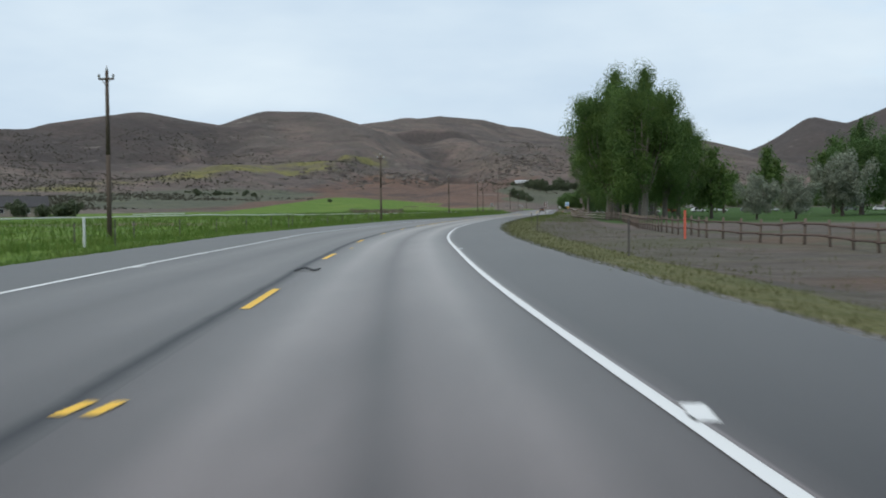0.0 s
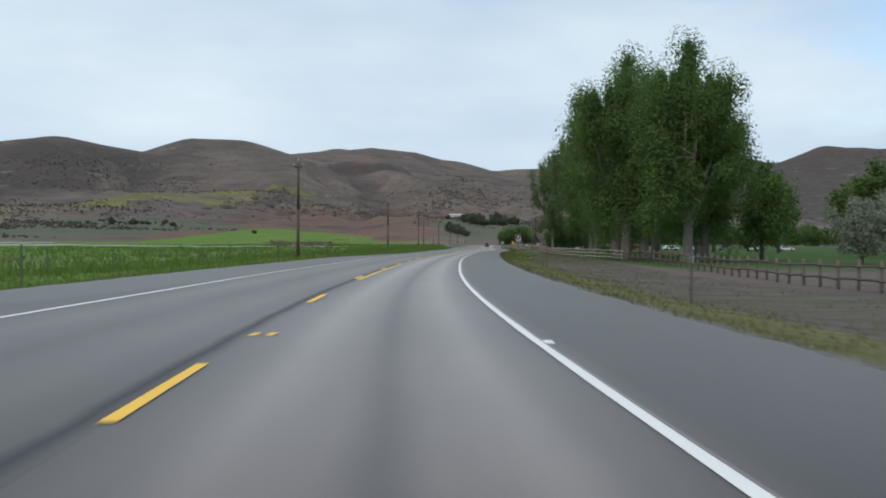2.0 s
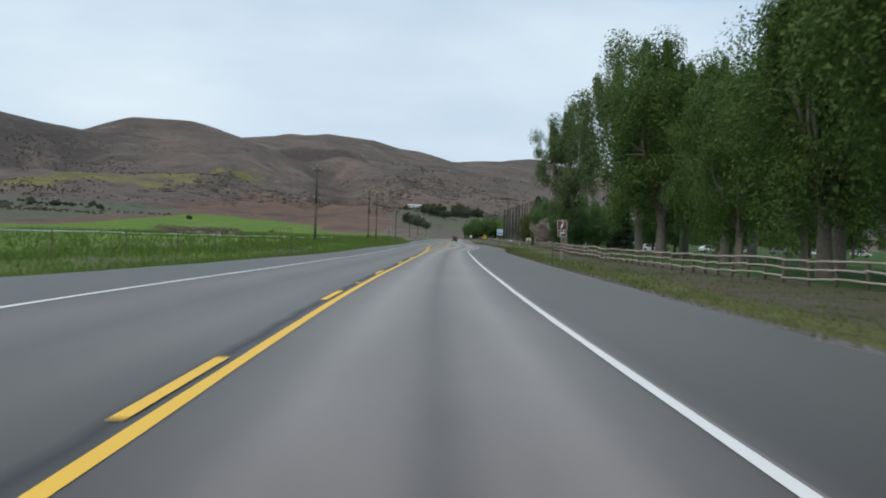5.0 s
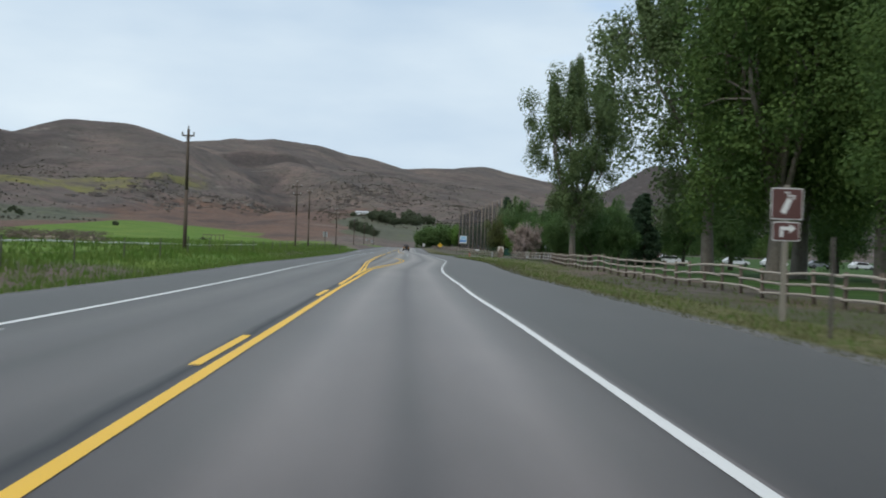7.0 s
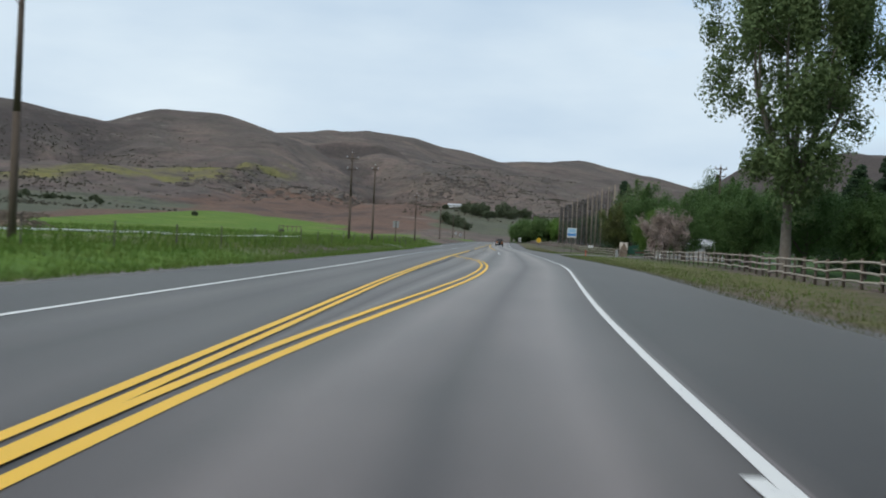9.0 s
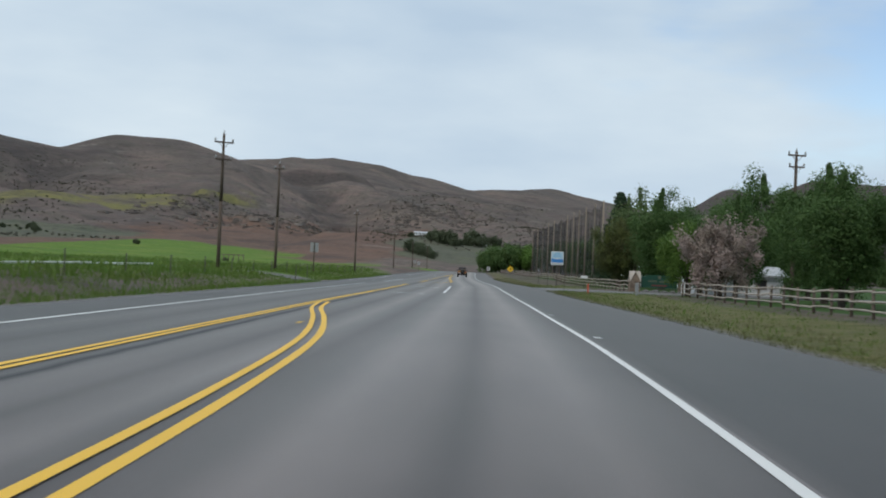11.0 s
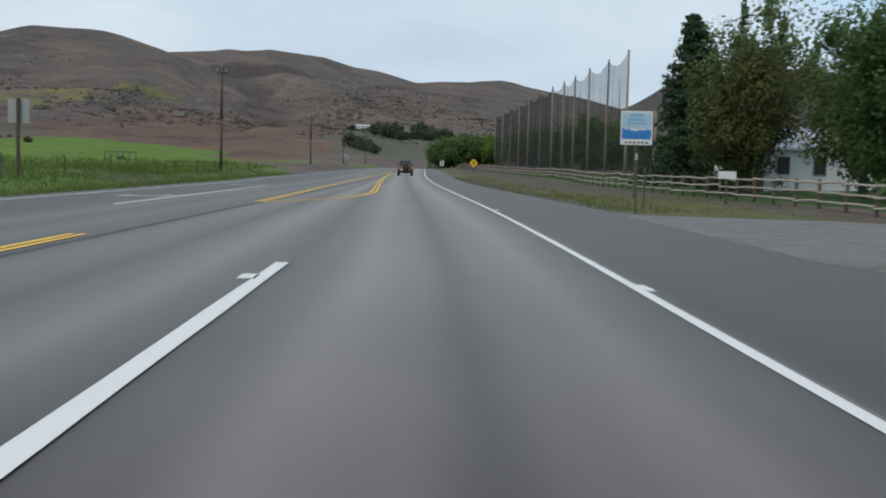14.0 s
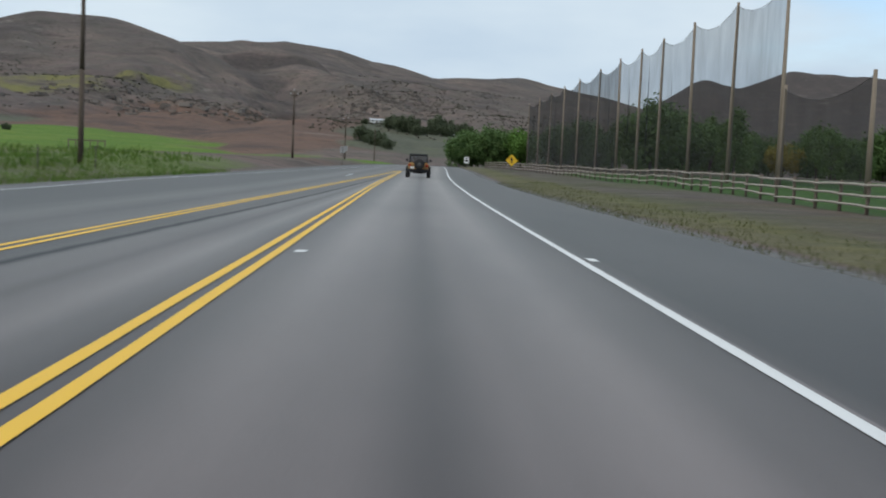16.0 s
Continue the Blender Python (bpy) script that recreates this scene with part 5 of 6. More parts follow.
def parked_car(x, y, turn, mat, label):
    t = empty("parked_car", Matrix.Translation((x, y, ground_z(x, y))) @ Matrix.Rotation(turn, 4, "Z"), label, "car", "cars parked behind the lawn")
    bm = bmesh.new()
    prof = [(-2.2, 0.35), (2.2, 0.35), (2.25, 0.75), (1.3, 0.92), (0.6, 1.4), (-1.3, 1.45), (-2.0, 0.98), (-2.25, 0.9)]
    slab(bm, prof, Matrix.Translation((0, 0.85, 0)) @ Matrix.Rotation(math.pi / 2, 4, "X"), 1.7)
    bmesh.ops.recalc_face_normals(bm, faces=bm.faces)
    bmesh.ops.bevel(bm, geom=bm.edges[:], offset=0.06, segments=2, affect="EDGES")
    part("body", bm, mat, t)
    for s in (-1, 1):
        bm = bmesh.new()
        slab(bm, [(0.9, 0.95), (0.52, 1.33), (-1.22, 1.37), (-1.65, 0.98)], Matrix.Translation((0, s * 0.86 + (0.012 if s > 0 else 0), 0)) @ Matrix.Rotation(math.pi / 2, 4, "X"), 0.012)
        bmesh.ops.recalc_face_normals(bm, faces=bm.faces)
        part("side_window", bm, M_BLACK, t)
        for xx in (-1.4, 1.4):
            wheel(t, xx, s * 0.78, 0.33, 0.33, 0.2, Matrix.Rotation(math.pi / 2, 4, "X"))


M_CAR_WHITE = plain("white_car_paint", (0.6, 0.61, 0.62), 0.3, vary=0.05, bump=0)
M_CAR_RED = plain("red_car_paint", (0.35, 0.03, 0.025), 0.3, vary=0.05, bump=0)
M_CAR_GREY = plain("grey_car_paint", (0.2, 0.21, 0.23), 0.3, 0.3, vary=0.05, bump=0)
for x, y, m, lab in ((58, 312, M_CAR_WHITE, "white car parked behind the lawn"), (66, 316, M_CAR_WHITE, "white car parked behind the lawn"), (75, 318, M_CAR_GREY, "grey car parked behind the lawn"), (84, 322, M_CAR_WHITE, "white car parked behind the lawn"), (93, 318, M_CAR_WHITE, "white car parked behind the lawn"), (51, 330, M_CAR_RED, "red car parked behind the lawn"), (41, 289, M_CAR_WHITE, "white car parked behind the lawn"), (104, 300, M_CAR_GREY, "grey car parked behind the lawn"), (112, 296, M_CAR_WHITE, "white car parked behind the lawn")):
    parked_car(x, y, 0.2 * math.sin(x), m, lab)



def tyre_scrap(x, y):
    """A curled strip of tread lying on the lane."""
    bm = bmesh.new()
    rows = []
    for i in range(9):
        u = i / 8
        cx, cz = -0.27 + 0.54 * u, 0.03 + 0.05 * math.sin(u * 4.2) ** 2
        rows.append([bm.verts.new((cx, cy + 0.05 * math.sin(3 * u), cz + dz)) for cy, dz in ((-0.09, 0), (0.09, 0.012), (0.09, 0.03), (-0.09, 0.02))])
    for a, b in zip(rows[:-1], rows[1:]):
        for k in range(4):
            bm.faces.new((a[k], a[(k + 1) % 4], b[(k + 1) % 4], b[k]))
    bm.faces.new(rows[0][::-1])
    bm.faces.new(rows[-1])
    bmesh.ops.recalc_face_normals(bm, faces=bm.faces)
    ob = part("tyre_scrap", bm, M_TYRE)
    ob.matrix_world = Matrix.Translation((x, y, float(road_rise(y)) - 0.025)) @ Matrix.Rotation(0.15, 4, "Z")
    tagged(ob, "curled black strip of tyre tread on the lane", "debris")


tyre_scrap(2.2, -41.5)

# ---- driveway and stone gate ----


def driveway():
    verts, faces = [], []
    nx, ny = 50, 22
    for i in range(nx + 1):
        u = i / nx
        for j in range(ny + 1):
            v = j / ny
            y_lo = 322.5 + 5.0 * min(1, u * 3.2) ** 0.8
            y_hi = 341.5 - 5.0 * min(1, u * 4) ** 0.7
            y = y_lo + (y_hi - y_lo) * v
            x = float(white_right(y) + shoulder_right(y)) - 0.25 + 34 * u
            verts.append((x, y, ground_z(x, y) + 0.05 - 0.045 * (1 if i == 0 else 0) - (0.09 if j in (0, ny) else 0)))
    for i in range(nx):
        for j in range(ny):
            a = i * (ny + 1) + j
            faces.append((a, a + ny + 1, a + ny + 2, a + 1))
    me = mesh_of("driveway", verts, faces, plain("driveway_asphalt", (0.15, 0.148, 0.145), 0.9, vary=0.3, scale=1.2, bump=0.5))
    tagged(new("driveway", me), "pale grey asphalt driveway apron with a dark edge", "driveway", kind="structure")


driveway()
M_STONE = plain("buff_stone", (0.23, 0.175, 0.13), 0.9, vary=0.4, scale=2.5, bump=0.7)
M_CAP = plain("pale_stone_cap", (0.42, 0.38, 0.33), 0.85, vary=0.2, scale=4, bump=0.4)
M_ROCK = plain("grey_boulder", (0.15, 0.145, 0.145), 0.9, vary=0.45, scale=3, bump=0.8)
k_stone = Nodes("pillar_stone", 0.9, 0, 0.2)
k_stone.color(k_stone.mix(k_stone.math("MULTIPLY", k_stone.noise(6, 4), 0.5), k_stone.ramp(k_stone.rand(), (0.0, (0.13, 0.1, 0.08)), (0.5, (0.24, 0.18, 0.13)), (1.0, (0.34, 0.28, 0.22))), (0.15, 0.13, 0.11)))
k_stone.bump(k_stone.noise(14, 4), 0.6, 0.02)
M_PILLAR_STONE = k_stone.mat


def gable_roof(pil, px, w, h, tall=0.78):
    """Four stone gables under crossing pale slabs."""
    r = w / 2 - 0.02
    bm = bmesh.new()
    base = [bm.verts.new(p) for p in ((px - r, -r, h), (px + r, -r, h), (px + r, r, h), (px - r, r, h))]
    tips = [bm.verts.new(p) for p in ((px, -r, h + tall), (px + r, 0, h + tall), (px, r, h + tall), (px - r, 0, h + tall))]
    mid = bm.verts.new((px, 0, h + tall))
    for k in range(4):
        bm.faces.new((base[k], base[(k + 1) % 4], tips[k]))
        bm.faces.new((base[k], tips[k], mid, tips[k - 1]))
    bm.faces.new(base[::-1])
    part("gable", bm, M_STONE, pil)
    for turn in range(4):
        q = Matrix.Translation((px, 0, h)) @ Matrix.Rotation(math.pi / 2 * turn, 4, "Z")
        for sx in (-1, 1):
            bm = bmesh.new()
            out = r + 0.09
            pts = [(sx * out, -out, -0.16), (0, -out, tall + 0.06), (0, 0, tall + 0.06), (sx * out, -out + 0.02, -0.15)]
            lo = [bm.verts.new(q @ Vector(p)) for p in pts]
            hi = [bm.verts.new(q @ (Vector(p) + Vector((sx * 0.03, 0, 0.1)))) for p in pts]
            bm.faces.new(lo)
            bm.faces.new(hi)
            for i in range(4):
                bm.faces.new((lo[i], lo[(i + 1) % 4], hi[(i + 1) % 4], hi[i]))
            bmesh.ops.recalc_face_normals(bm, faces=bm.faces)
            part("cap_slab", bm, M_CAP, pil)


def gate_wall():
    x0, y0 = 21.4, 338.4
    g = ground_z(x0, y0)
    t = empty("gate_sign", Matrix.Translation((x0, y0, g)), "stone entrance sign with gabled pillars and green board", "entrance sign")
    rng = random.Random(8)
    bm = bmesh.new()
    box(bm, -0.5, 0.5, -0.5, 0.5, -0.5, 0.5, 0.1)
    for v in bm.verts:
        v.co *= 1 + rng.uniform(-0.08, 0.08)
    stone_me = bpy.data.meshes.new("stone")
    bm.to_mesh(stone_me)
    bm.free()
    stone_me.materials.append(M_PILLAR_STONE)
    for px, w, h in ((0.0, 0.95, 1.12), (4.95, 1.15, 1.5), (6.15, 0.9, 1.2)):
        bm = bmesh.new()
        box(bm, px - w / 2 + 0.06, px + w / 2 - 0.06, -w / 2 + 0.06, w / 2 - 0.06, -0.4, h, 0.02)
        pil = part("pillar", bm, M_STONE, t)
        z = -0.1
        while z < h - 0.05:
            ch = rng.uniform(0.14, 0.2)
            for side in range(2):
                u = -w / 2
                while u < w / 2 - 0.06:
                    sw = min(rng.uniform(0.2, 0.38), w / 2 - u)
                    ob = new("stone", stone_me)
                    ob.parent = pil
                    if side == 0:
                        ob.matrix_local = Matrix.Translation((px + u + sw / 2, -w / 2 + 0.06, z + ch / 2)) @ Matrix.Diagonal((sw * 0.95, 0.16, ch * 0.92, 1))
                    else:
                        ob.matrix_local = Matrix.Translation((px - w / 2 + 0.06, u + sw / 2, z + ch / 2)) @ Matrix.Diagonal((0.16, sw * 0.95, ch * 0.92, 1))
                    u += sw
            z += ch
        gable_roof(pil, px, w, h)
    outline = [(-1.75, 0.0), (1.75, 0.0), (1.75, 0.95)] + [(1.75 * math.cos(a), 0.95 + 0.3 * math.sin(a)) for a in np.linspace(0.1, math.pi - 0.1, 11)] + [(-1.75, 0.95)]
    board = plate("sign_board", outline, 0.5, 0.06, M_SIGN_GREEN, t, 0.12, 2.42)
    M_GOLD = plain("pale_gold_lettering", (0.12, 0.125, 0.085), 0.5, bump=0)
    for cx, ww in ((1.55, 0.9), (2.75, 1.1)):
        n = 5
        for i in range(n):
            plate("lettering_bar", rect(ww / n * 0.62, 0.2), 1.12, -0.068, M_GOLD, board, x=cx - ww / 2 + ww * (i + 0.5) / n + 0.2)
    plate("crest", [(0.16, 0.16), (-0.16, 0.16), (-0.14, -0.06), (0, -0.18), (0.14, -0.06)], 1.5, -0.068, M_GOLD, board, x=2.42)
    plate("lettering_bar", rect(1.5, 0.12), 0.72, -0.068, plain("dull_red_lettering", (0.16, 0.04, 0.04), 0.6, bump=0), board, x=2.42)
    return t


gate_wall()


def boulder(x, y, r, seed):
    rng = random.Random(seed)
    bm = bmesh.new()
    bmesh.ops.create_icosphere(bm, subdivisions=2, radius=r)
    sx, sy, sz = rng.uniform(0.8, 1.3), rng.uniform(0.8, 1.2), rng.uniform(0.55, 0.8)
    for v in bm.verts:
        f = 1 + 0.28 * noise.noise(v.co * (2.2 / r) + Vector((seed, 0, 0)))
        v.co = Vector((v.co.x * sx, v.co.y * sy, v.co.z * sz)) * f
    me = bpy.data.meshes.new("boulder")
    bm.to_mesh(me)
    bm.free()
    me.materials.append(M_ROCK)
    ob = new("boulder", me)
    ob.matrix_world = Matrix.Translation((x, y, ground_z(x, y) + r * 0.35))
    tagged(ob, "rough grey boulder below the entrance sign", "rock", "rocks below the sign")


for i in range(16):
    boulder(22.2 + i * 0.235, 337.75 + 0.25 * math.sin(i * 2.1), 0.2 + 0.07 * math.sin(i * 1.7), i)

# low utility pedestal by the driveway
ped = empty("utility_pedestal", Matrix.Translation((17.2, 312.6, ground_z(17.2, 312.6))), "small grey utility pedestal beside the fence", "utility box")
bm = bmesh.new()
box(bm, -0.12, 0.12, -0.1, 0.1, -0.1, 0.85, 0.03)
part("housing", bm, M_STEEL, ped)
bm = bmesh.new()
box(bm, -0.135, 0.135, -0.115, 0.115, 0.85, 0.95, 0.02)
part("lid", bm, M_STEEL, ped)
# mailbox-like white plate by the far fence
mb = empty("white_marker_sign", Matrix.Translation((18.2, 352.5, ground_z(18.2, 352.5))), "low white rectangular marker sign on a post", "sign")
bm = bmesh.new()
tube(bm, (0, 0, -0.3), (0, 0, 1.15), 0.035, sides=6)
part("post", bm, M_DARKSTEEL, mb)
plate("sign_panel", rect(0.75, 0.3), 1.2, -0.05, M_SIGN_WHITE, mb)

# ---- buildings ----
M_SIDING = plain("white_siding", (0.62, 0.63, 0.63), 0.7, vary=0.08, scale=2)
M_ROOF = plain("dark_shingle_roof", (0.05, 0.048, 0.05), 0.9, vary=0.3, scale=1.5)
M_METALROOF = plain("pale_metal_roof", (0.5, 0.51, 0.52), 0.5, 0.3, vary=0.08, scale=1.0)
M_TAN = plain("tan_siding", (0.28, 0.24, 0.2), 0.8, vary=0.15, scale=1.5)


def house(x, y, turn, w, d, h, roof_h, wall_mat, roof_mat, label, sink=0.3):
    t = empty("house", Matrix.Translation((x, y, ground_z(x, y) - sink)) @ Matrix.Rotation(turn, 4, "Z"), label, "building")
    bm = bmesh.new()
    box(bm, -w / 2, w / 2, -d / 2, d / 2, -1.0, h)
    for sx in (-1, 1):
        a = [bm.verts.new((sx * w / 2, -d / 2, h)), bm.verts.new((sx * w / 2, d / 2, h)), bm.verts.new((sx * w / 2, 0, h + roof_h))]
        bm.faces.new(a)
    part("wall", bm, wall_mat, t)
    bm = bmesh.new()
    e = 0.4
    for s in (-1, 1):
        lo = [Vector((-w / 2 - e, s * (d / 2 + e), h - e * roof_h / (d / 2))), Vector((w / 2 + e, s * (d / 2 + e), h - e * roof_h / (d / 2))), Vector((w / 2 + e, 0, h + roof_h)), Vector((-w / 2 - e, 0, h + roof_h))]
        up = [v + Vector((0, 0, 0.18)) for v in lo]
        lv, uv = [bm.verts.new(v) for v in lo], [bm.verts.new(v) for v in up]
        bm.faces.new(lv)
        bm.faces.new(uv)
        for i in range(4):
            bm.faces.new((lv[i], lv[(i + 1) % 4], uv[(i + 1) % 4], uv[i]))
    bmesh.ops.recalc_face_normals(bm, faces=bm.faces)
    part("roof", bm, roof_mat, t)
    n = max(2, int(w / 3))
    for i in range(n):
        px = -w / 2 + w * (i + 0.5) / n
        bm = bmesh.new()
        box(bm, px - 0.55, px + 0.55, -d / 2 - 0.05, -d / 2 + 0.02, h * 0.42, h * 0.82)
        win = part("window", bm, M_SIDING if wall_mat != M_SIDING else M_TAN, t)
        bm = bmesh.new()
        box(bm, px - 0.47, px + 0.47, -d / 2 - 0.06, -d / 2 - 0.052, h * 0.42 + 0.08, h * 0.82 - 0.08)
        part("pane", bm, M_BLACK, win)
    return t


house(-131, 216, 0.5, 16, 9, 3.0, 2.6, M_TAN, M_ROOF, "low tan farmhouse with dark shingle roof in meadow")
house(30.3, 336, 0.1, 8.6, 4, 2.3, 0.7, M_SIDING, M_METALROOF, "white low outbuilding behind garden trees")
house(33.0, 386, 0.3, 9, 6, 3.2, 1.4, M_SIDING, M_METALROOF, "white building glimpsed between the trees")
for x, y, w in ((-18, 1195, 15), (6, 1190, 8), (34, 1235, 9), (30, 1120, 8)):
    house(x, y, 0.2 * math.sin(x), w, 8, 1.9, 1.1, M_SIDING if x != 6 else M_TAN, M_METALROOF, "small pale house far off on the slope")
house(118, 760, 0.4, 14, 9, 4.2, 2.4, M_SIDING, M_METALROOF, "white house on the slope beyond the range")
BUSH_FAR = make_tree(9, 5.4, 131, M_LEAF_GREYGREEN, 0.48, 2600, 0.03, 5, "round", 0.2)
for k, (x, y, s) in enumerate(((-6, 1075, 1.0), (-1, 1060, 1.15), (4, 1055, 1.2), (9, 1046, 0.8), (20, 1060, 0.85), (24, 1085, 1.35), (28, 1062, 0.95), (-20, 936, 0.95), (-17, 925, 0.5), (-12, 914, 0.85), (-9, 906, 0.7), (-5, 888, 0.6), (33, 1100, 0.9), (40, 1090, 1.0), (-10, 1080, 0.7), (13, 1052, 0.55), (16, 1062, 0.6), (-25, 1100, 0.5), (-15, 1010, 0.45), (-22, 1000, 0.5))):
    plant(BUSH_FAR, x, y, k, s, "dark grey-green rounded tree by far houses", group="far house trees", sink=0.6)
spread = np.random.RandomState(19)
for k in range(34):
    x = -330 + 2.6 * k + 6 * spread.normal()
    y, s = 935 + 22 * math.sin(k * 0.35) + 12 * spread.normal(), 0.22 + 0.4 * spread.rand() ** 2
    if k > 31:
        x, y, s = (-171, 853, 0.42) if k == 32 else (-94, 718, 0.3)
    plant(BUSH_FAR, x, y, k, s * 0.9, "low dark shrub at the foot of the hills", "shrub", group="foothill shrubs", sink=0.6)
for k, (x, y, s) in enumerate(((-122, 200, 0.5), (-116, 200, 0.38), (-112, 200, 0.4), (-109.5, 202, 0.5), (-129, 196, 0.45))):
    plant(BUSH_FAR, x, y, k, s, "small dark tree beside the farmhouse", group="farmhouse trees", sink=0.3)

# ---- irrigation pipe and stock panels in the meadow ----
M_PIPE = plain("white_pipe", (0.62, 0.62, 0.6), 0.5, vary=0.1)
pipe = empty("irrigation_pipe", Matrix.Translation((-23.4, 328, 0)), "long white irrigation pipe on short legs in meadow", "pipe")
line = curve_of([(20, -82), (100, -64), (165, -50), (237, -37), (272, -31), (328.6, -23.4)])


def pipe_lift(q):
    return float(np.interp(q, [140, 220], [0.62, 0.14]))


ys = np.linspace(20, 328.6, 45)
for a, b in zip(ys[:-1], ys[1:]):
    bm = bmesh.new()
    pa, pb = [Vector((float(line(q)) + 23.4, q - 328, ground_z(float(line(q)), q) + pipe_lift(q))) for q in (a, b)]
    tube(bm, pa, pb, 0.11, sides=6, caps=False)
    part("pipe_section", bm, M_PIPE, pipe)
for q in ys[::2]:
    xx = float(line(q))
    bm = bmesh.new()
    tube(bm, (xx + 23.4, q - 328, ground_z(xx, q) - 0.1), (xx + 23.4, q - 328, ground_z(xx, q) + pipe_lift(q)), 0.05, sides=5)
    part("leg", bm, M_PIPE, pipe)
second = empty("irrigation_pipe", Matrix.Translation((-74, 150, ground_z(-74, 150))), "short white irrigation pipe farther out in the meadow", "pipe")
for k in range(5):
    bm = bmesh.new()
    pa, pb = [Vector((-0.4 * q, 7.6 * q, ground_z(-74 - 0.4 * q, 150 + 7.6 * q) - ground_z(-74, 150) + 0.7)) for q in (k, k + 1)]
    tube(bm, pa, pb, 0.1, sides=6, caps=False)
    part("pipe_section", bm, M_PIPE, second)
    bm = bmesh.new()
    tube(bm, (pa.x, pa.y, pa.z - 0.9), pa, 0.05, sides=5)
    part("leg", bm, M_PIPE, second)
panel = empty("stock_panel", Matrix.Translation((-84, 655, ground_z(-84, 655))), "dark wooden stock panel on the green slope", "fence")
for i in range(6):
    bm = bmesh.new()
    tube(bm, (i * 1.9, 0, -0.3), (i * 1.9, 0, 3.2), 0.16, sides=6)
    part("post", bm, M_POST, panel)
bm = bmesh.new()
box(bm, -0.2, 9.7, -0.12, -0.02, 2.7, 3.0, 0.02)
part("rail", bm, M_POST, panel)



def brush_pile():
    """A long low heap of cut branches and field stones."""
    rng = np.random.RandomState(29)
    t = empty("brush_pile", Matrix.Translation((-45, 278, ground_z(-45, 278))), "long low heap of dry branches and stones in meadow", "brush pile")
    base = ground_z(-45, 278)
    bm = bmesh.new()
    for k in range(420):
        u = rng.rand()
        x, y = 9.5 - 19.5 * u + rng.normal() * 0.9, -10 + 23 * u + rng.normal() * 0.9
        z = ground_z(x - 45, y + 278) - base
        a, l = rng.rand() * 6.283, 0.5 + 1.2 * rng.rand()
        h = 0.4 + 1.2 * rng.rand()
        tube(bm, (x - math.cos(a) * l, y - math.sin(a) * l, z + h * rng.rand()), (x + math.cos(a) * l, y + math.sin(a) * l, z + h), 0.045, 0.02, 5, False)
    part("brushwood", bm, M_POST, t)
    for k in range(70):
        u = rng.rand()
        x, y, r = 8.5 - 17 * u + rng.normal() * 0.8, -9 + 20 * u + rng.normal() * 0.8, 0.2 + 0.35 * rng.rand()
        bm = bmesh.new()
        bmesh.ops.create_icosphere(bm, subdivisions=1, radius=r)
        for v in bm.verts:
            v.co *= 0.75 + 0.5 * rng.rand()
            v.co.z *= 0.7
            v.co += Vector((x, y, ground_z(x - 45, y + 278) - base + r * 0.3 + 0.35 * rng.rand()))
        part("stone", bm, M_PILLAR_STONE, t)


brush_pile()

# ---- wire fence along the meadow ----
wf = empty("wire_fence", Matrix.Translation((-16, 0, 0)), "thin steel-post wire fence along the meadow", "fence")
fence_line = curve_of([(-60, -12), (0, -15), (60, -16), (150, -13.5), (240, -12.5), (340, -11.5), (430, -10)])
bm = bmesh.new()
box(bm, -0.025, 0.025, -0.025, 0.025, -0.3, 1.15)
post_me = bpy.data.meshes.new("post")
bm.to_mesh(post_me)
bm.free()
post_me.materials.append(M_DARKSTEEL)
fp = []
for q in np.arange(-56, 430, 9.0):
    xx = float(fence_line(q)) - 1.5
    p = Vector((xx + 16, q, ground_z(xx, q)))
    ob = new("post", post_me)
    ob.parent = wf
    ob.matrix_local = Matrix.Translation(p) @ Matrix.Rotation(q, 4, "Z")
    fp.append(p)
for hh in (0.5, 0.8, 1.08):
    bm = bmesh.new()
    for a, b in zip(fp[:-1], fp[1:]):
        tube(bm, a + Vector((0, 0, hh)), b + Vector((0, 0, hh)), 0.004, sides=3, caps=False)
    part("wire", bm, M_DARKSTEEL, wf)

# ---- grass, weeds and sagebrush ----


def tufts(name, pts, height, blade, per, mat, seed, label, spread=0.12):
    """Grass as many bent blades, three quads a blade at most."""
    rng = np.random.RandomState(seed)
    n = len(pts) * per
    base = np.repeat(pts, per, 0) + np.c_[rng.normal(size=(n, 2)) * spread, np.zeros(n)]
    h = np.repeat(height, per)[:, None] * (0.5 + 0.7 * rng.rand(n, 1))
    a = rng.rand(n) * 6.283
    side = np.c_[np.cos(a), np.sin(a), np.zeros(n)] * blade * (0.6 + 0.8 * rng.rand(n, 1))
    lean = rng.normal(size=(n, 2)) * 0.28
    mid = base + np.c_[lean * 0.4 * h, 0.55 * h[:, 0]]
    tip = base + np.c_[lean * 1.3 * h, h[:, 0]]
    V = np.stack([base - side, base + side, mid + side * 0.7, mid - side * 0.7, tip], 1).reshape(-1, 3)
    k = np.arange(n)[:, None] * 5
    quads, tris = (k + np.array([[0, 1, 2, 3]])).tolist(), (k + np.array([[3, 2, 4]])).tolist()
    me = bpy.data.meshes.new(name)
    me.from_pydata(V.tolist(), [], quads + tris)
    me.materials.append(mat)
    return tagged(new(name, me), label, "plants", kind="stuff")


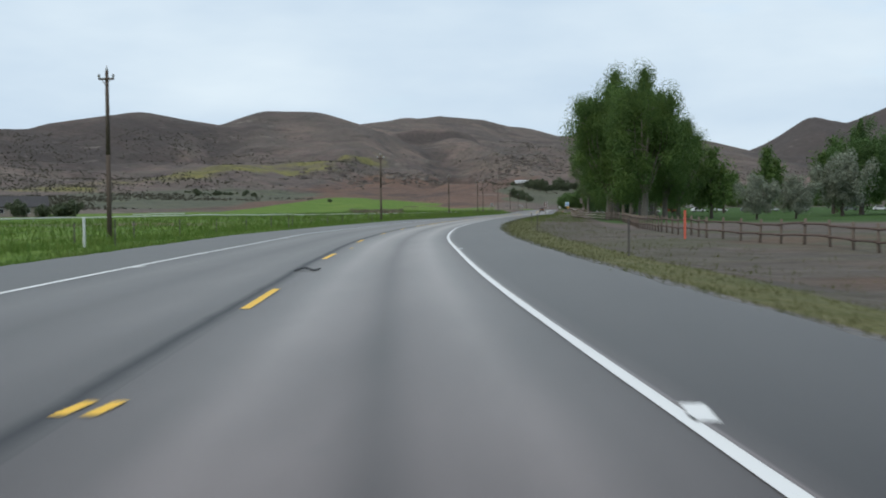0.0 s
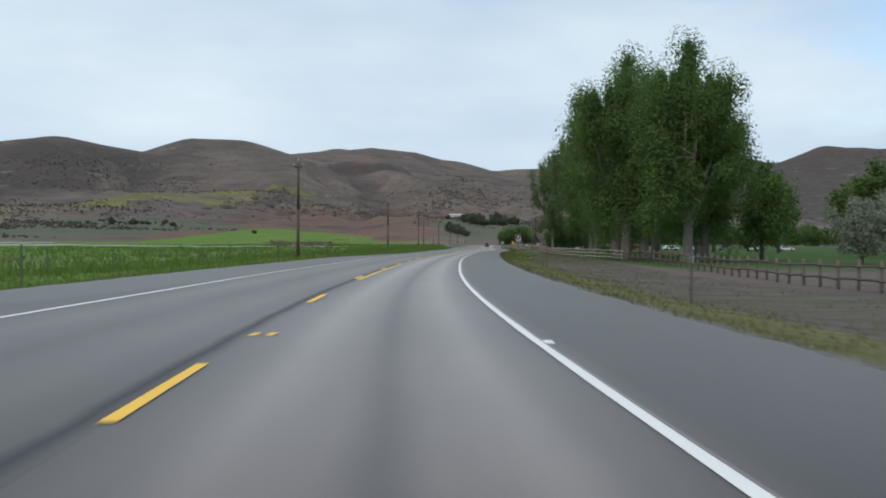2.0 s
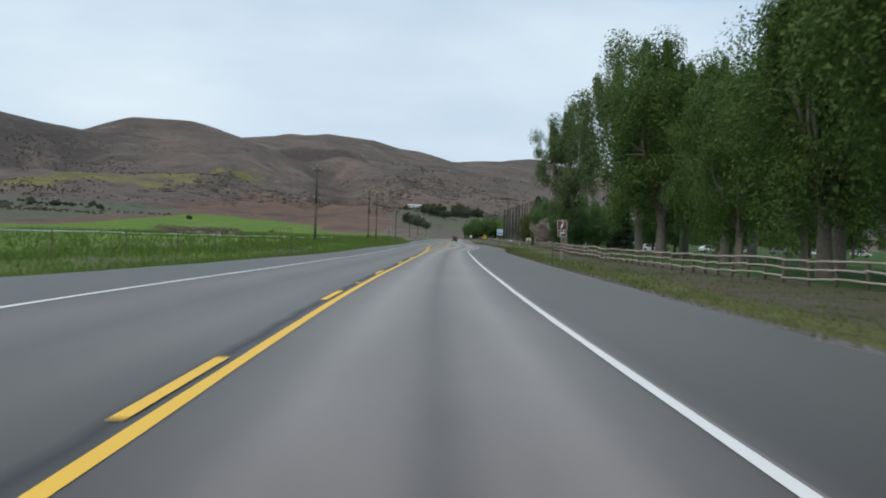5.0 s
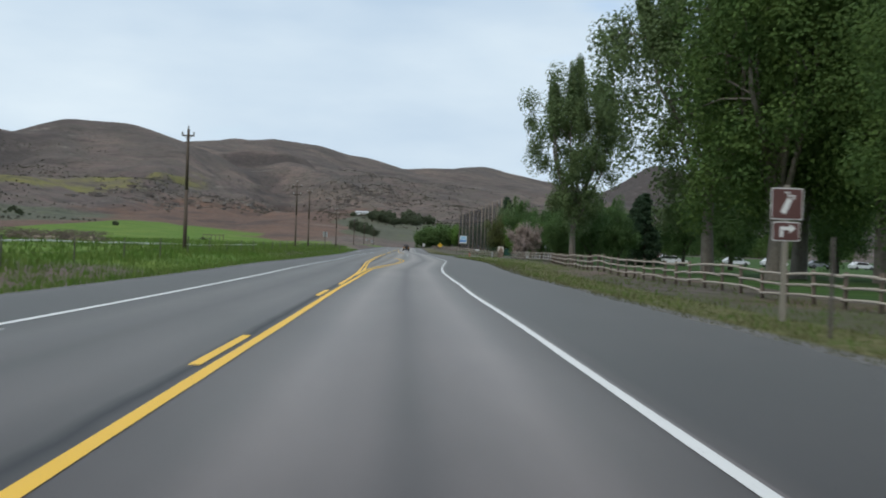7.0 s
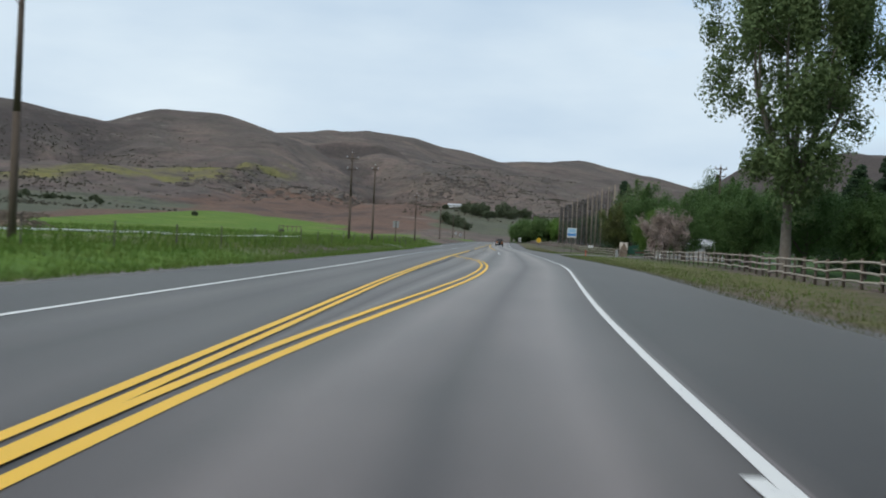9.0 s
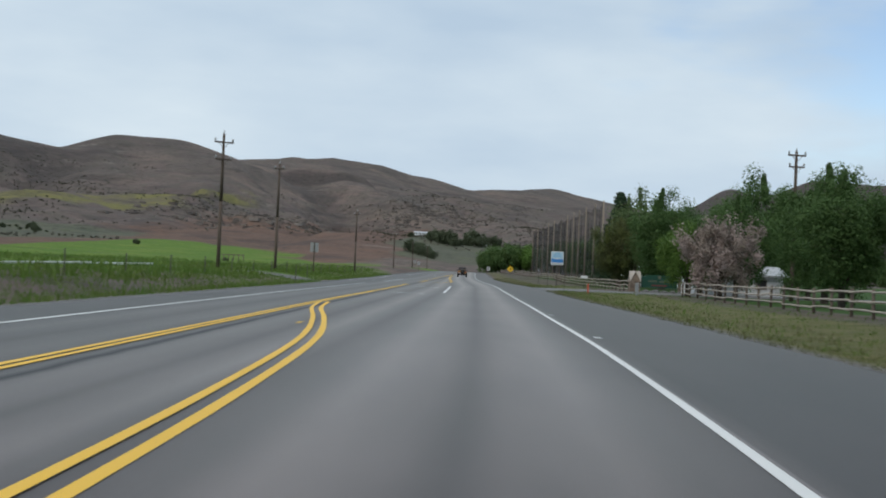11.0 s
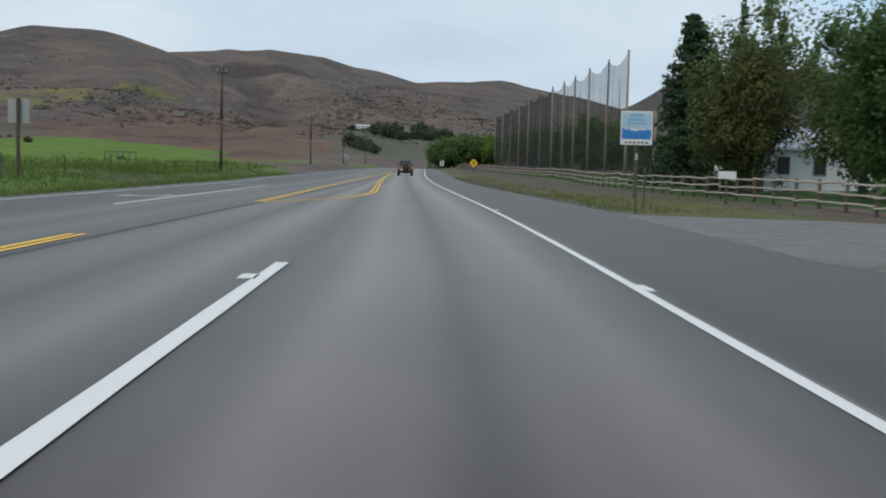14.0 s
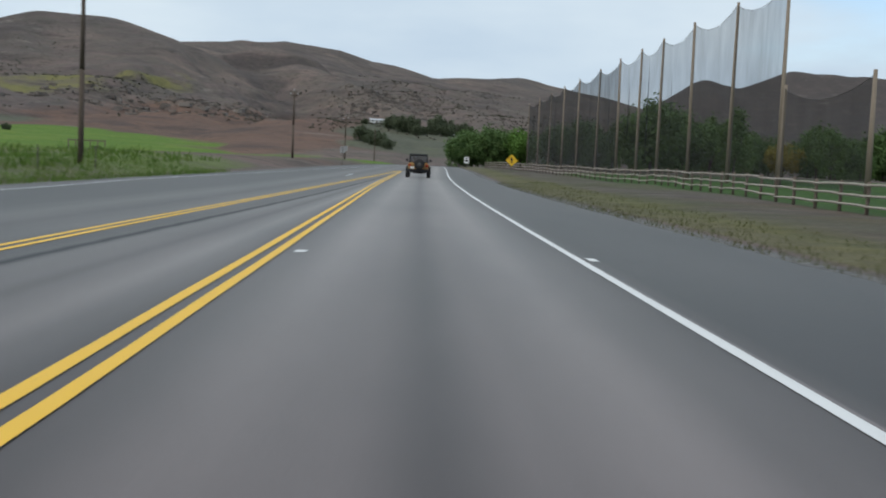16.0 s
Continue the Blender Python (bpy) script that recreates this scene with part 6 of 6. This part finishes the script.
def scatter(n, seed, y0, y1, e0, e1, left, power=1.0):
    rng = np.random.RandomState(seed)
    y = y0 + (y1 - y0) * rng.rand(n)
    e = e0 + (e1 - e0) * rng.rand(n) ** power
    x = (white_left(y) - shoulder_left(y)) - e if left else (white_right(y) + shoulder_right(y)) + e
    keep = np.ones(n, bool)
    if not left:
        keep = ~((y > 321.5) & (y < 342.5))
    else:
        keep = ~((y > 322) & (y < 336) & (e < 9))
    x, y, e = x[keep], y[keep], e[keep]
    return np.c_[x, y, land(x, y) - 0.03], e, rng


p, e, r = scatter(34000, 1, -66, 440, 0.9, 11, True, 1.5)
tufts("meadow_grass", p, 0.12 + 0.26 * r.rand(len(p)) ** 1.5 + 0.12 * np.clip(e / 6, 0, 1), 0.014, 3, M_GRASS, 2, "tall green roadside grass")
p, e, r = scatter(9000, 3, -66, 460, 5, 60, True, 1.3)
tufts("meadow_weeds", p, 0.3 + 0.5 * r.rand(len(p)) ** 2, 0.04, 5, M_GRASS, 4, "clumps of taller green weeds in the meadow", 0.3)
p, e, r = scatter(20000, 5, -66, 440, 0.1, 3.4, False, 1.7)
tufts("verge_grass", p, 0.05 + 0.13 * r.rand(len(p)) ** 1.5, 0.01, 3, M_STRAW, 6, "dry straw-coloured verge grass")
p, e, r = scatter(13000, 7, 80, 366, 0.8, 9.5, False, 1.5)
tufts("verge_grass", p, 0.05 + 0.2 * r.rand(len(p)) ** 3, 0.012, 3, M_GRASS, 8, "short green grass below the rail fence")
p, e, r = scatter(2600, 9, -60, 200, 2.5, 10, False)
tufts("verge_weeds", p, 0.06 + 0.15 * r.rand(len(p)) ** 2, 0.014, 4, M_STRAW, 10, "scattered dry weeds on the dirt verge", 0.15)


def sagebrush():
    rng = np.random.RandomState(77)
    out = []
    n = 110000
    az = np.radians(-38 + 62 * rng.rand(n))
    d = 330 * (8.5 ** rng.rand(n))
    x, y = np.sin(az) * d, 150 + np.cos(az) * d
    hz = rise(x, y)
    dens = 0.5 + 0.5 * fractal(x, y, 120, 88, 3)
    keep = (hz > 2.5) & (hz < 112) & (dens > 0.36 + 0.5 * rng.rand(n)) & ~((x > -25) & (x < 60) & (y < 760)) & ~((x > -185) & (y < 930) & (hz < 13) & (x < -60))
    x, y = x[keep][:20000], y[keep][:20000]
    z = land(x, y)
    clumps = []
    for xx, yy, zz in zip(x, y, z):
        s = 0.5 + 1.3 * rng.rand() ** 2
        clumps.append((np.array([xx, yy, zz + s * 0.35]), np.array([s, s, s * 0.7]), 9))
    V, F = leaf_cloud(clumps, 0.75, rng)
    me = crown_mesh("sagebrush", V, F, M_SAGE)
    tagged(new("sagebrush", me), "dark sagebrush dotted over the dry hillsides", "shrubs", kind="stuff")


sagebrush()


def ledge_rocks():
    """Broken rock ledges on the lower hill slopes."""
    rng = np.random.RandomState(5)
    V, F = [], []
    cube = np.array([(-1, -1, -1), (1, -1, -1), (1, 1, -1), (-1, 1, -1), (-1, -1, 1), (1, -1, 1), (1, 1, 1), (-1, 1, 1)], float)
    faces = np.array([(3, 2, 1, 0), (4, 5, 6, 7), (0, 1, 5, 4), (1, 2, 6, 5), (2, 3, 7, 6), (3, 0, 4, 7)])
    for k in range(900):
        if k < 560:
            t = rng.rand()
            x, y = -280 + 260 * t, 1190 + 330 * t ** 1.3 + 34 * rng.normal()
        elif k < 760:
            x, y = -14 + 26 * rng.normal(), 1530 + 45 * rng.normal()
        else:
            x, y = -40 + 14 * rng.normal(), 2030 + 40 * rng.normal()
        s = 0.7 + 1.5 * rng.rand() ** 3
        c = cube * np.array([2.0, 1.2, 0.7]) * s * (0.75 + 0.5 * rng.rand(8, 3))
        a = 0.5 * rng.normal()
        c = np.c_[c[:, 0] * math.cos(a) - c[:, 1] * math.sin(a), c[:, 0] * math.sin(a) + c[:, 1] * math.cos(a), c[:, 2]]
        F += (faces + len(V)).tolist()
        V += (c + np.array([x, y, ground_z(x, y) + 0.2])).tolist()
    me = bpy.data.meshes.new("ledge_rocks")
    me.from_pydata(V, [], F)
    me.materials.append(M_LEDGE)
    tagged(new("ledge_rocks", me), "broken grey and pale rock ledges on the hillside", "rocks", kind="stuff")


M_LEDGE = Nodes("ledge_rock", 0.9, 0, 0.2)
M_LEDGE = M_LEDGE.color(M_LEDGE.mix(0.5, M_LEDGE.ramp(M_LEDGE.island(), (0.0, (0.06, 0.05, 0.046)), (0.5, (0.13, 0.11, 0.1)), (1.0, (0.27, 0.24, 0.21))), M_LEDGE.ramp(M_LEDGE.noise(0.6, 5), (0.3, (0.09, 0.078, 0.07)), (0.7, (0.2, 0.175, 0.15))))).mat
ledge_rocks()
